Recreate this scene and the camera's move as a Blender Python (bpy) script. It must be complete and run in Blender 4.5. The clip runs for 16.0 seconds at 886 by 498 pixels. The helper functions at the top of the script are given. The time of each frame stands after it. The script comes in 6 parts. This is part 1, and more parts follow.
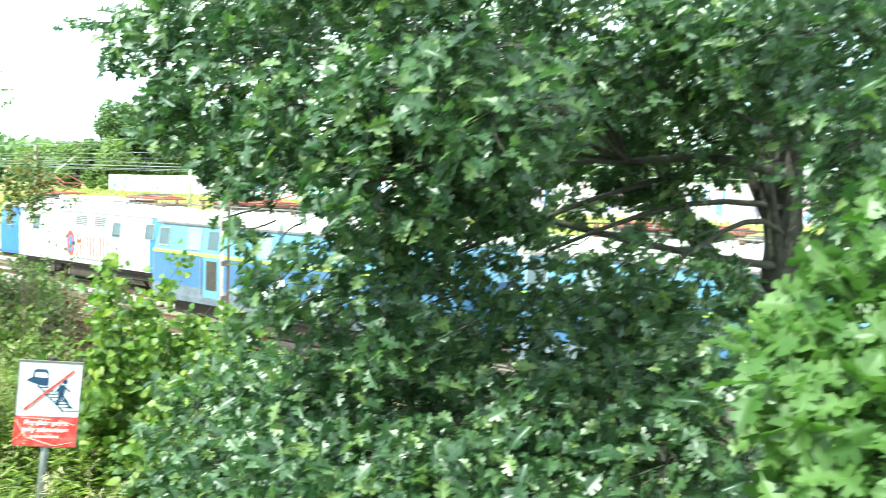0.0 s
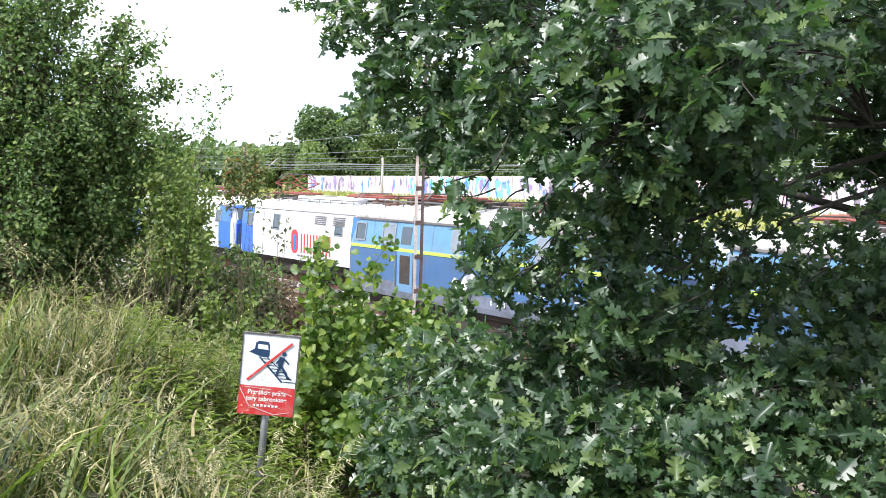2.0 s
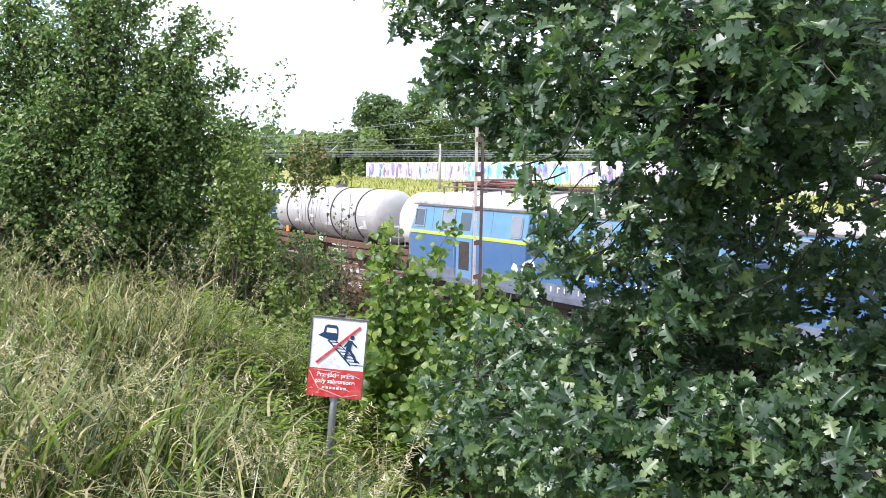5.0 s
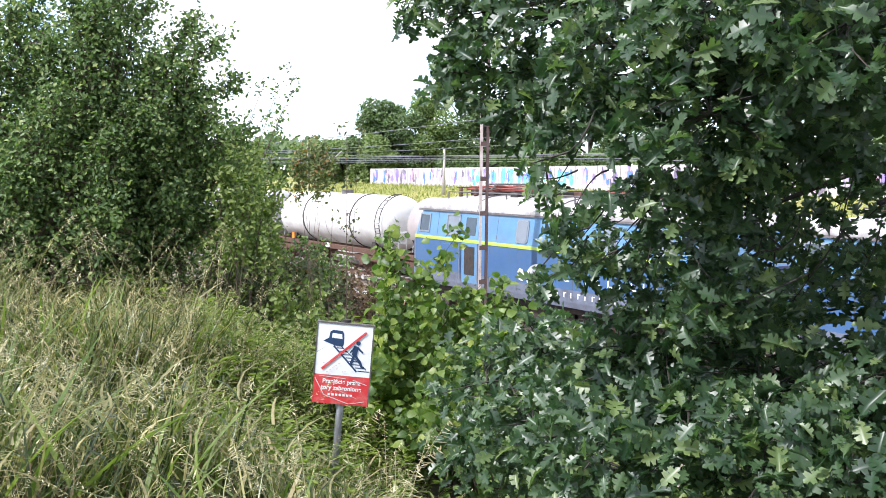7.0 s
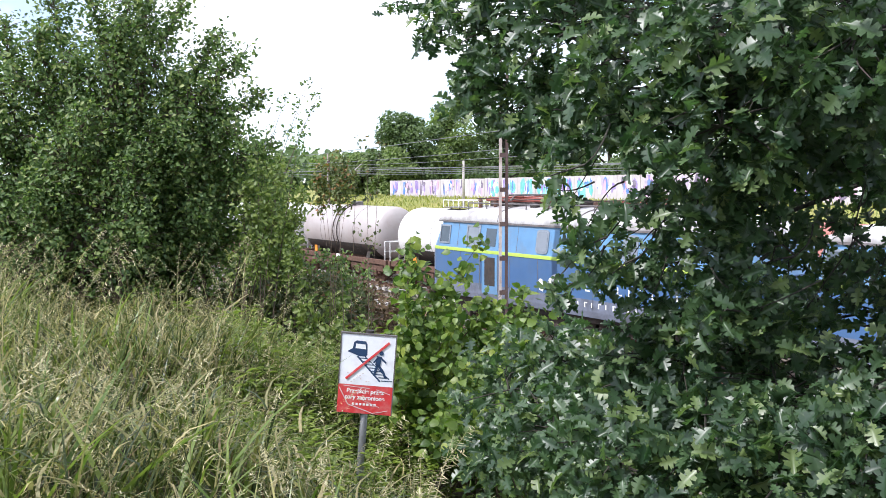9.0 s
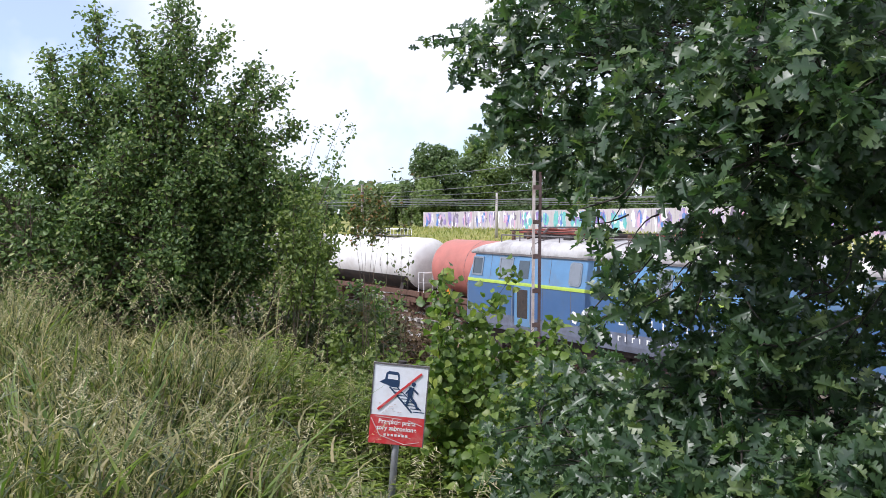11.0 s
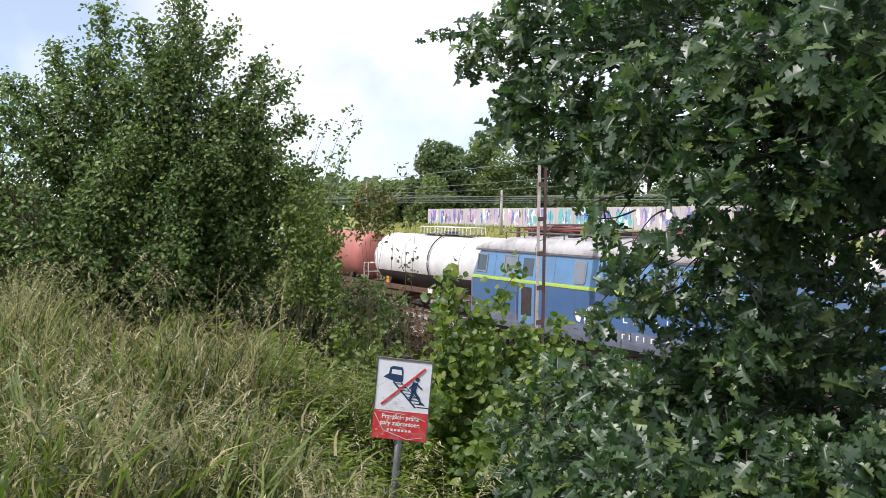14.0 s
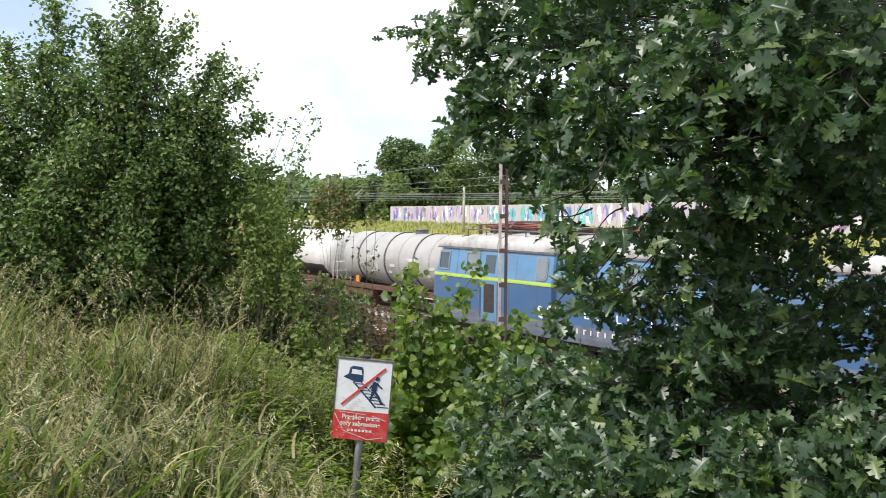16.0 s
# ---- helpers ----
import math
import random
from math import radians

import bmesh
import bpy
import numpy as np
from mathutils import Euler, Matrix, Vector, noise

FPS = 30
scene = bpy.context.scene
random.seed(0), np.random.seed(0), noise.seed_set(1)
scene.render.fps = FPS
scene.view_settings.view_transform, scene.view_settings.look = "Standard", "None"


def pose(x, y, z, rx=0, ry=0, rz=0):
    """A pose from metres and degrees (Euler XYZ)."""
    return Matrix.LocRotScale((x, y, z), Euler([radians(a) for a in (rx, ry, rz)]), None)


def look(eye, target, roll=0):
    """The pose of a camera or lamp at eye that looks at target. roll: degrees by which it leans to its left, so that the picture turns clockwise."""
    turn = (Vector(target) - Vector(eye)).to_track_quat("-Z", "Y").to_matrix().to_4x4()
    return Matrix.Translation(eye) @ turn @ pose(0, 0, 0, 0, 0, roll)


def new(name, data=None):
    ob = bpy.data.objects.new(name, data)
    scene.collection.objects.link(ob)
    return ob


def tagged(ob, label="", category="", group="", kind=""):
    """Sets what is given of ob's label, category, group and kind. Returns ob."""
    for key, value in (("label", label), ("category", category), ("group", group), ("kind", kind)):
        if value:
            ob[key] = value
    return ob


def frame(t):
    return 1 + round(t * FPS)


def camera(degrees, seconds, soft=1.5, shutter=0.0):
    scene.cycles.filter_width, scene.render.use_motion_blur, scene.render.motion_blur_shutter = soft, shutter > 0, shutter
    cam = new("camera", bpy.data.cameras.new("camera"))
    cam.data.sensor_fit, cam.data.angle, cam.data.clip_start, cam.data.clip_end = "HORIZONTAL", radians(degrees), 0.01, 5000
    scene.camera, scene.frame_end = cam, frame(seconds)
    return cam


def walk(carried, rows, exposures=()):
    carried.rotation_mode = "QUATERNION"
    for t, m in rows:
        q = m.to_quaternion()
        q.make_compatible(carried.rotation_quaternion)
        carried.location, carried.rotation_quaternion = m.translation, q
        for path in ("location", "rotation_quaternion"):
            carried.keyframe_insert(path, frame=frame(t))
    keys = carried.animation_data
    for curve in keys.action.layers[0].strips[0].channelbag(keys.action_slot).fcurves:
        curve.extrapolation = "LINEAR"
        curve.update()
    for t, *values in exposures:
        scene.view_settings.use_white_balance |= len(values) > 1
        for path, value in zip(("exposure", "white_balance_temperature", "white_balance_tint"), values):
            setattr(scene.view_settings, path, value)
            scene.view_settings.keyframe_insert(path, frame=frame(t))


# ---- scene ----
cam = camera(53.1, 16.0, 0.7, 0.3)
EXPO = [(0.0, 1.28, 6150, -19), (0.5, 0.87, 6200, -7), (1.0, 0.60, 6250, 5), (1.5, 0.45, 6120, 10), (8.0, 0.29, 5930, 15), (10.0, -0.13, 5930, 16), (12.5, -0.38, 6020, 18), (14.5, -0.36, 6300, 14), (16.0, -0.25, 6450, 10)]
PATH = [
    (0, (0.067, -0.224, 4.963), (1.645, 0.996, 4.825), 2.0),
    (0.5, (0.106, 0.01, 4.819), (1.524, 1.412, 4.66), 0.1),
    (1, (0.061, -0.046, 4.832), (1.394, 1.439, 4.694), 0.7),
    (1.5, (0.035, -0.079, 4.829), (1.348, 1.423, 4.687), 1.5),
    (2, (0.03, -0.044, 4.809), (1.322, 1.475, 4.658), 1.5),
    (2.5, (-0.024, -0.094, 4.818), (1.235, 1.452, 4.663), 0.9),
    (3, (-0.024, -0.099, 4.818), (1.203, 1.472, 4.65), 0.5),
    (3.5, (-0.01, -0.096, 4.802), (1.196, 1.489, 4.618), -0.0),
    (4, (-0.03, -0.078, 4.8), (1.162, 1.516, 4.601), 0.6),
    (4.5, (-0.047, -0.062, 4.804), (1.144, 1.534, 4.614), 1.1),
    (7, (0.023, 0.081, 4.768), (1.205, 1.685, 4.596), 0.6),
    (7.5, (-0.024, 0.016, 4.792), (1.146, 1.628, 4.616), 0.9),
    (8, (-0.052, -0.004, 4.796), (1.11, 1.614, 4.622), 0.7),
    (8.5, (-0.01, 0.03, 4.778), (1.148, 1.653, 4.616), 0.1),
    (9, (-0.048, -0.011, 4.778), (1.098, 1.621, 4.631), -0.1),
    (9.5, (-0.06, -0.027, 4.786), (1.067, 1.62, 4.658), -0.3),
    (10, (-0.06, -0.015, 4.778), (1.048, 1.647, 4.676), -0.1),
    (12.5, (-0.061, -0.031, 4.775), (1.019, 1.651, 4.706), 0.4),
    (13, (-0.061, -0.024, 4.771), (1.017, 1.66, 4.688), 0.5),
    (13.5, (-0.069, -0.02, 4.765), (1.012, 1.66, 4.679), 0.8),
    (14, (-0.055, -0.005, 4.763), (1.024, 1.677, 4.68), 0.8),
    (14.5, (-0.065, -0.032, 4.772), (1.017, 1.648, 4.698), 0.7),
    (15, (-0.067, -0.042, 4.773), (1.021, 1.634, 4.704), 0.6),
    (15.5, (-0.053, -0.024, 4.775), (1.046, 1.645, 4.699), 0.5),
    (16, (-0.02, 0.004, 4.771), (1.128, 1.639, 4.683), 0.5),
]
walk(cam, [(t, look(eye, target, roll)) for t, eye, target, roll in PATH],
     exposures=EXPO)

# ---- world and light ----
world = bpy.data.worlds.new("sky")
scene.world = world
world.use_nodes = True
wn = world.node_tree
wn.nodes.clear()
SUN_TO = Vector((-0.62, 0.04, 0.78)).normalized()
sky = wn.nodes.new("ShaderNodeTexSky")
sky.sky_type = "NISHITA"
sky.sun_disc = False
sky.sun_elevation = math.asin(SUN_TO.z)
sky.sun_rotation = math.atan2(SUN_TO.x, SUN_TO.y)
sky.dust_density = 0.3
sky.air_density = 1.0
# thin bright cloud over the blue
coord = wn.nodes.new("ShaderNodeTexCoord")
cloud = wn.nodes.new("ShaderNodeTexNoise")
cloud.inputs["Scale"].default_value = 2.2
cloud.inputs["Detail"].default_value = 6.0
cloud.inputs["Roughness"].default_value = 0.55
ramp = wn.nodes.new("ShaderNodeValToRGB")
ramp.color_ramp.elements[0].position, ramp.color_ramp.elements[1].position = 0.41, 0.55
ramp.color_ramp.elements[0].color = (0.36, 0.36, 0.36, 1)
cmix = wn.nodes.new("ShaderNodeMix")
cmix.data_type = "RGBA"
cmix.inputs["B"].default_value = (22.0, 22.3, 22.6, 1)
back = wn.nodes.new("ShaderNodeBackground")
back.inputs["Strength"].default_value = 0.068
wout = wn.nodes.new("ShaderNodeOutputWorld")
wn.links.new(coord.outputs["Generated"], cloud.inputs["Vector"])
wn.links.new(cloud.outputs["Fac"], ramp.inputs["Fac"])
wn.links.new(ramp.outputs["Color"], cmix.inputs["Factor"])
haze = wn.nodes.new("ShaderNodeMix")
haze.data_type, haze.blend_type = "RGBA", "MULTIPLY"
haze.inputs["Factor"].default_value = 1.0
haze.inputs["B"].default_value = (1.9, 2.4, 2.8, 1)
wn.links.new(sky.outputs["Color"], haze.inputs["A"])
wn.links.new(haze.outputs["Result"], cmix.inputs["A"])
wn.links.new(cmix.outputs["Result"], back.inputs["Color"])
wn.links.new(back.outputs["Background"], wout.inputs["Surface"])

sun_data = bpy.data.lights.new("sun", "SUN")
sun_data.energy = 5.0
sun_data.angle = radians(0.6)
sun_data.color = (1.0, 0.95, 0.86)
sun = new("sun", sun_data)
sun.matrix_world = look((0, 0, 40), Vector((0, 0, 40)) - SUN_TO)


# ---- materials ----
def mat(name, base, rough=0.6, metal=0.0, vary=0.25, scale=3.0, stain=(0.0, 0.0, 0.0), dirt=0.0, dirt_scale=0.7, bump=0.0, bump_scale=40.0, spec=0.5):
    """A painted or mineral surface: grain, larger stains and fine relief."""
    m = bpy.data.materials.new(name)
    m.use_nodes = True
    nt = m.node_tree
    b = nt.nodes["Principled BSDF"]
    b.inputs["Roughness"].default_value = rough
    b.inputs["Metallic"].default_value = metal
    b.inputs["Specular IOR Level"].default_value = spec
    tc = nt.nodes.new("ShaderNodeTexCoord")
    n1 = nt.nodes.new("ShaderNodeTexNoise")
    n1.inputs["Scale"].default_value = scale
    n1.inputs["Detail"].default_value = 8.0
    n1.inputs["Roughness"].default_value = 0.65
    nt.links.new(tc.outputs["Object"], n1.inputs["Vector"])
    mr = nt.nodes.new("ShaderNodeMapRange")
    mr.inputs["From Min"].default_value, mr.inputs["From Max"].default_value = 0.3, 0.7
    mr.inputs["To Min"].default_value, mr.inputs["To Max"].default_value = 1.0 - vary, 1.0 + vary
    nt.links.new(n1.outputs["Fac"], mr.inputs["Value"])
    mul = nt.nodes.new("ShaderNodeMix")
    mul.data_type, mul.blend_type = "RGBA", "MULTIPLY"
    mul.inputs["Factor"].default_value = 1.0
    mul.inputs["A"].default_value = (*base, 1)
    nt.links.new(mr.outputs["Result"], mul.inputs["B"])
    last = mul.outputs["Result"]
    if dirt > 0:
        n2 = nt.nodes.new("ShaderNodeTexNoise")
        n2.inputs["Scale"].default_value = dirt_scale
        n2.inputs["Detail"].default_value = 10.0
        n2.inputs["Roughness"].default_value = 0.7
        nt.links.new(tc.outputs["Object"], n2.inputs["Vector"])
        r2 = nt.nodes.new("ShaderNodeMapRange")
        r2.inputs["From Min"].default_value, r2.inputs["From Max"].default_value = 0.45, 0.7
        r2.inputs["To Max"].default_value = dirt
        nt.links.new(n2.outputs["Fac"], r2.inputs["Value"])
        mx = nt.nodes.new("ShaderNodeMix")
        mx.data_type = "RGBA"
        mx.inputs["B"].default_value = (*stain, 1)
        nt.links.new(r2.outputs["Result"], mx.inputs["Factor"])
        nt.links.new(last, mx.inputs["A"])
        last = mx.outputs["Result"]
    nt.links.new(last, b.inputs["Base Color"])
    if bump > 0:
        n3 = nt.nodes.new("ShaderNodeTexNoise")
        n3.inputs["Scale"].default_value = bump_scale
        n3.inputs["Detail"].default_value = 6.0
        nt.links.new(tc.outputs["Object"], n3.inputs["Vector"])
        bp = nt.nodes.new("ShaderNodeBump")
        bp.inputs["Strength"].default_value = bump
        bp.inputs["Distance"].default_value = 0.02
        nt.links.new(n3.outputs["Fac"], bp.inputs["Height"])
        nt.links.new(bp.outputs["Normal"], b.inputs["Normal"])
    return m


def leafy(name, dark, light, third=None, rough=0.45, through_light=0.35, single=False, spec=0.5):
    """Foliage: each leaf takes its own tint; light shines partly through."""
    m = bpy.data.materials.new(name)
    m.use_nodes = True
    nt = m.node_tree
    b = nt.nodes["Principled BSDF"]
    b.inputs["Roughness"].default_value = rough
    b.inputs["Specular IOR Level"].default_value = spec
    if single:
        src = nt.nodes.new("ShaderNodeObjectInfo").outputs["Random"]
    else:
        src = nt.nodes.new("ShaderNodeNewGeometry").outputs["Random Per Island"]
    ramp = nt.nodes.new("ShaderNodeValToRGB")
    ramp.color_ramp.elements[0].color = (*dark, 1)
    ramp.color_ramp.elements[1].color = (*light, 1)
    if third:
        ramp.color_ramp.elements[1].position = 0.8
        e = ramp.color_ramp.elements.new(0.97)
        e.color = (*third, 1)
    nt.links.new(src, ramp.inputs["Fac"])
    tc = nt.nodes.new("ShaderNodeTexCoord")
    n = nt.nodes.new("ShaderNodeTexNoise")
    n.inputs["Scale"].default_value = 25.0
    n.inputs["Detail"].default_value = 4.0
    nt.links.new(tc.outputs["Object"], n.inputs["Vector"])
    mr = nt.nodes.new("ShaderNodeMapRange")
    mr.inputs["To Min"].default_value, mr.inputs["To Max"].default_value = 0.65, 1.35
    nt.links.new(n.outputs["Fac"], mr.inputs["Value"])
    mul = nt.nodes.new("ShaderNodeMix")
    mul.data_type, mul.blend_type = "RGBA", "MULTIPLY"
    mul.inputs["Factor"].default_value = 1.0
    nt.links.new(ramp.outputs["Color"], mul.inputs["A"])
    nt.links.new(mr.outputs["Result"], mul.inputs["B"])
    nt.links.new(mul.outputs["Result"], b.inputs["Base Color"])
    tr = nt.nodes.new("ShaderNodeBsdfTranslucent")
    br = nt.nodes.new("ShaderNodeMix")
    br.data_type, br.blend_type = "RGBA", "MULTIPLY"
    br.inputs["Factor"].default_value = 1.0
    br.inputs["B"].default_value = (1.3, 1.55, 0.75, 1)
    nt.links.new(mul.outputs["Result"], br.inputs["A"])
    nt.links.new(br.outputs["Result"], tr.inputs["Color"])
    ms = nt.nodes.new("ShaderNodeMixShader")
    ms.inputs["Fac"].default_value = through_light
    nt.links.new(b.outputs["BSDF"], ms.inputs[1])
    nt.links.new(tr.outputs["BSDF"], ms.inputs[2])
    nt.links.new(ms.outputs["Shader"], nt.nodes["Material Output"].inputs["Surface"])
    return m


def glassy(name, tint, rough=0.06):
    m = mat(name, tint, rough, 0.0, 0.15, 2.0, spec=0.8)
    return m


M_OAK = leafy("oak_leaf", (0.026, 0.061, 0.028), (0.080, 0.140, 0.057), (0.17, 0.23, 0.08), 0.40, 0.40, spec=0.85)
M_OAK1 = leafy("oak_leaf_single", (0.026, 0.061, 0.028), (0.080, 0.140, 0.057), (0.17, 0.23, 0.08), 0.40, 0.40, True, spec=0.85)
M_OAKY = leafy("oak_young_leaf", (0.06, 0.122, 0.028), (0.12, 0.195, 0.055), None, 0.4, 0.4)
M_BUSH = leafy("bush_leaf", (0.050, 0.098, 0.030), (0.155, 0.232, 0.066), (0.29, 0.335, 0.118), 0.5, 0.36, spec=0.45)
M_BUSHL = leafy("bush_light_leaf", (0.08, 0.13, 0.029), (0.205, 0.255, 0.06), None, 0.5, 0.4)
M_MAPLE = leafy("maple_leaf", (0.05, 0.105, 0.019), (0.165, 0.24, 0.045), (0.26, 0.31, 0.06), 0.45, 0.4)
M_RUSTL = leafy("rust_leaf", (0.2, 0.1, 0.02), (0.3, 0.16, 0.03), None, 0.5, 0.4)
M_SCRUB = leafy("scrub_leaf", (0.045, 0.066, 0.024), (0.120, 0.140, 0.050), (0.21, 0.125, 0.065), 0.55, 0.3)
M_SAPL = leafy("sapling_leaf", (0.07, 0.10, 0.03), (0.17, 0.20, 0.06), (0.34, 0.16, 0.07), 0.5, 0.35)
M_BROWN = leafy("withered_leaf", (0.07, 0.045, 0.028), (0.19, 0.12, 0.07), (0.10, 0.13, 0.04), 0.7, 0.2)
M_FAR = leafy("far_leaf", (0.065, 0.11, 0.04), (0.14, 0.20, 0.075), None, 0.6, 0.3)
M_FARL = leafy("far_light_leaf", (0.11, 0.165, 0.05), (0.20, 0.26, 0.085), None, 0.6, 0.35)
M_GRASS = leafy("grass_blade", (0.016, 0.032, 0.007), (0.13, 0.165, 0.036), (0.46, 0.40, 0.18), 0.36, 0.22)
M_DEAD = leafy("dead_grass", (0.05, 0.035, 0.018), (0.20, 0.14, 0.075), (0.40, 0.31, 0.2), 0.7, 0.15)
M_GRASSB = leafy("broad_grass_blade", (0.09, 0.15, 0.028), (0.21, 0.265, 0.06), None, 0.4, 0.35)
M_WEED = leafy("weed_leaf", (0.10, 0.15, 0.028), (0.26, 0.31, 0.07), None, 0.45, 0.4)
M_STRAW = leafy("grass_stalk", (0.20, 0.19, 0.08), (0.36, 0.30, 0.16), None, 0.6, 0.3)
M_SEED = leafy("grass_seed", (0.26, 0.23, 0.12), (0.60, 0.54, 0.36), None, 0.6, 0.35)
M_BARK = mat("bark", (0.038, 0.031, 0.026), 0.9, 0, 0.5, 14, (0.09, 0.1, 0.07), 0.5, 3.0, 0.8, 30)
M_TWIG = mat("twig", (0.10, 0.075, 0.05), 0.85, 0, 0.35, 20)
M_SOIL = mat("soil", (0.055, 0.045, 0.028), 0.95, 0, 0.5, 2.5, (0.035, 0.05, 0.016), 0.9, 0.35, 0.6, 12)
M_BALLAST = mat("ballast", (0.20, 0.165, 0.13), 0.95, 0, 0.6, 18, (0.10, 0.075, 0.055), 0.8, 1.2, 1.0, 25)
M_MEADOW = mat("meadow", (0.22, 0.23, 0.055), 0.9, 0, 0.45, 0.6, (0.33, 0.28, 0.09), 0.8, 0.12, 0.4, 8)
M_BLUE = mat("loco_blue_paint", (0.068, 0.14, 0.29), 0.32, 0, 0.10, 1.2, (0.10, 0.15, 0.22), 0.55, 1.3)
M_DUSTSHEEN = mat("loco_dust_and_sky_sheen", (0.16, 0.18, 0.24), 0.45, 0, 0.15, 2.0, (0.06, 0.06, 0.065), 0.7, 1.6)
M_LIGHTBLUE = mat("loco_light_blue_paint", (0.12, 0.26, 0.45), 0.35, 0, 0.12, 1.5, (0.16, 0.19, 0.22), 0.6, 1.4)
M_LIME = mat("lime_stripe_paint", (0.42, 0.57, 0.09), 0.45, 0, 0.12, 3.0, (0.30, 0.36, 0.08), 0.4, 2.0)
M_ROOF = mat("loco_roof_paint", (0.47, 0.46, 0.46), 0.55, 0, 0.18, 2.5, (0.15, 0.12, 0.11), 0.8, 1.1, 0.15, 20)
M_GREY = mat("grey_steel", (0.16, 0.15, 0.15), 0.55, 0.3, 0.3, 6.0, (0.12, 0.07, 0.05), 0.5, 2.0)
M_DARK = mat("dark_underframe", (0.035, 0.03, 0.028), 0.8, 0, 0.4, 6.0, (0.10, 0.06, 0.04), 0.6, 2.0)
M_RUST = mat("rusty_steel", (0.12, 0.065, 0.045), 0.85, 0, 0.4, 9.0, (0.09, 0.045, 0.03), 0.7, 2.0)
M_PANTO = mat("red_pantograph_paint", (0.24, 0.055, 0.04), 0.55, 0, 0.25, 8.0, (0.12, 0.06, 0.05), 0.4, 4.0)
M_FRAME = mat("aluminium_frame", (0.30, 0.33, 0.37), 0.4, 0.6, 0.1, 5.0)
M_PANE = glassy("dark_window_glass", (0.05, 0.07, 0.09))
M_PALE = glassy("pale_window_glass", (0.19, 0.215, 0.25), 0.12)
M_WHITE = mat("white_paint", (0.80, 0.80, 0.79), 0.4, 0, 0.05, 3.0, (0.62, 0.60, 0.57), 0.25, 2.0)
M_LETTER = mat("white_letters", (0.82, 0.82, 0.82), 0.5, 0, 0.05, 6.0)
M_FADED = mat("faded_letters", (0.62, 0.61, 0.60), 0.5, 0, 0.15, 3.0, (0.40, 0.38, 0.37), 0.7, 2.5)
M_LOCOW = mat("loco_white_paint", (0.62, 0.63, 0.66), 0.4, 0, 0.08, 2.0, (0.45, 0.43, 0.42), 0.4, 1.2)
M_LOCOB = mat("loco_royal_blue_paint", (0.05, 0.16, 0.55), 0.35, 0, 0.1, 2.0, (0.08, 0.13, 0.3), 0.4, 1.2)
M_RED = mat("red_letters", (0.62, 0.05, 0.05), 0.45, 0, 0.1, 4.0)
M_TANKW = mat("tank_white_paint", (0.74, 0.73, 0.71), 0.38, 0, 0.07, 1.2, (0.38, 0.33, 0.29), 0.55, 0.8)
M_TANKG = mat("tank_grey_paint", (0.40, 0.39, 0.39), 0.40, 0, 0.10, 1.2, (0.24, 0.20, 0.18), 0.6, 0.7)
M_TANKP = mat("tank_worn_grey_paint", (0.40, 0.36, 0.35), 0.45, 0, 0.12, 1.2, (0.22, 0.17, 0.15), 0.7, 0.6)
M_TANKR = mat("tank_red_brown_paint", (0.44, 0.15, 0.12), 0.5, 0, 0.12, 1.2, (0.27, 0.11, 0.085), 0.6, 0.8)
M_CONC = mat("concrete_post", (0.46, 0.43, 0.40), 0.85, 0, 0.2, 6.0, (0.28, 0.24, 0.21), 0.6, 2.0, 0.3, 30)
M_MASTLIT = mat("mast_sunlit_paint", (0.50, 0.44, 0.41), 0.6, 0, 0.15, 4.0, (0.25, 0.13, 0.09), 0.6, 3.0)
M_MASTR = mat("mast_rusty_paint", (0.085, 0.05, 0.045), 0.75, 0, 0.3, 6.0, (0.20, 0.15, 0.14), 0.4, 2.0)
M_SIGNW = mat("sign_white", (0.84, 0.86, 0.92), 0.4, 0, 0.04, 5.0, (0.55, 0.52, 0.5), 0.35, 9.0)
M_SIGNR = mat("sign_red", (0.62, 0.045, 0.05), 0.42, 0, 0.08, 6.0, (0.66, 0.30, 0.28), 0.5, 14.0)
M_SCUFF = mat("sign_scuff", (0.66, 0.58, 0.58), 0.7, 0, 0.2, 20.0)
M_SIGNB = mat("sign_navy", (0.02, 0.05, 0.12), 0.45, 0, 0.1, 8.0)
M_POST = mat("galvanised_post", (0.30, 0.31, 0.33), 0.5, 0.7, 0.15, 12.0, (0.2, 0.2, 0.2), 0.4, 8.0)
M_WIRE = mat("copper_wire", (0.24, 0.25, 0.25), 0.5, 0.6, 0.1, 5.0)
M_WALL = mat("wall_pale_render", (0.50, 0.46, 0.48), 0.85, 0, 0.12, 0.8, (0.42, 0.38, 0.38), 0.5, 0.5)
GRAFFITI = [mat("graffiti_" + n, c, 0.7, 0, 0.2, 1.5, (0.55, 0.5, 0.55), 0.4, 1.2) for n, c in
            (("violet", (0.27, 0.19, 0.46)), ("blue", (0.08, 0.20, 0.52)), ("turquoise", (0.14, 0.48, 0.47)), ("pink", (0.62, 0.36, 0.50)),
             ("white", (0.75, 0.74, 0.76)), ("black", (0.14, 0.11, 0.18)), ("mauve", (0.45, 0.38, 0.52)))]


# ---- building helpers ----
def link_mesh(name, bm, material, parent=None, label="", smooth=False):
    me = bpy.data.meshes.new(name)
    bmesh.ops.recalc_face_normals(bm, faces=bm.faces)
    bm.to_mesh(me)
    bm.free()
    me.materials.append(material)
    if smooth:
        me.shade_smooth()
    ob = new(name, me)
    if parent:
        ob.parent = parent
    return tagged(ob, label) if label else ob


def part(name, bm, material, parent, label="", smooth=False):
    return link_mesh(name, bm, material, parent, label, smooth)


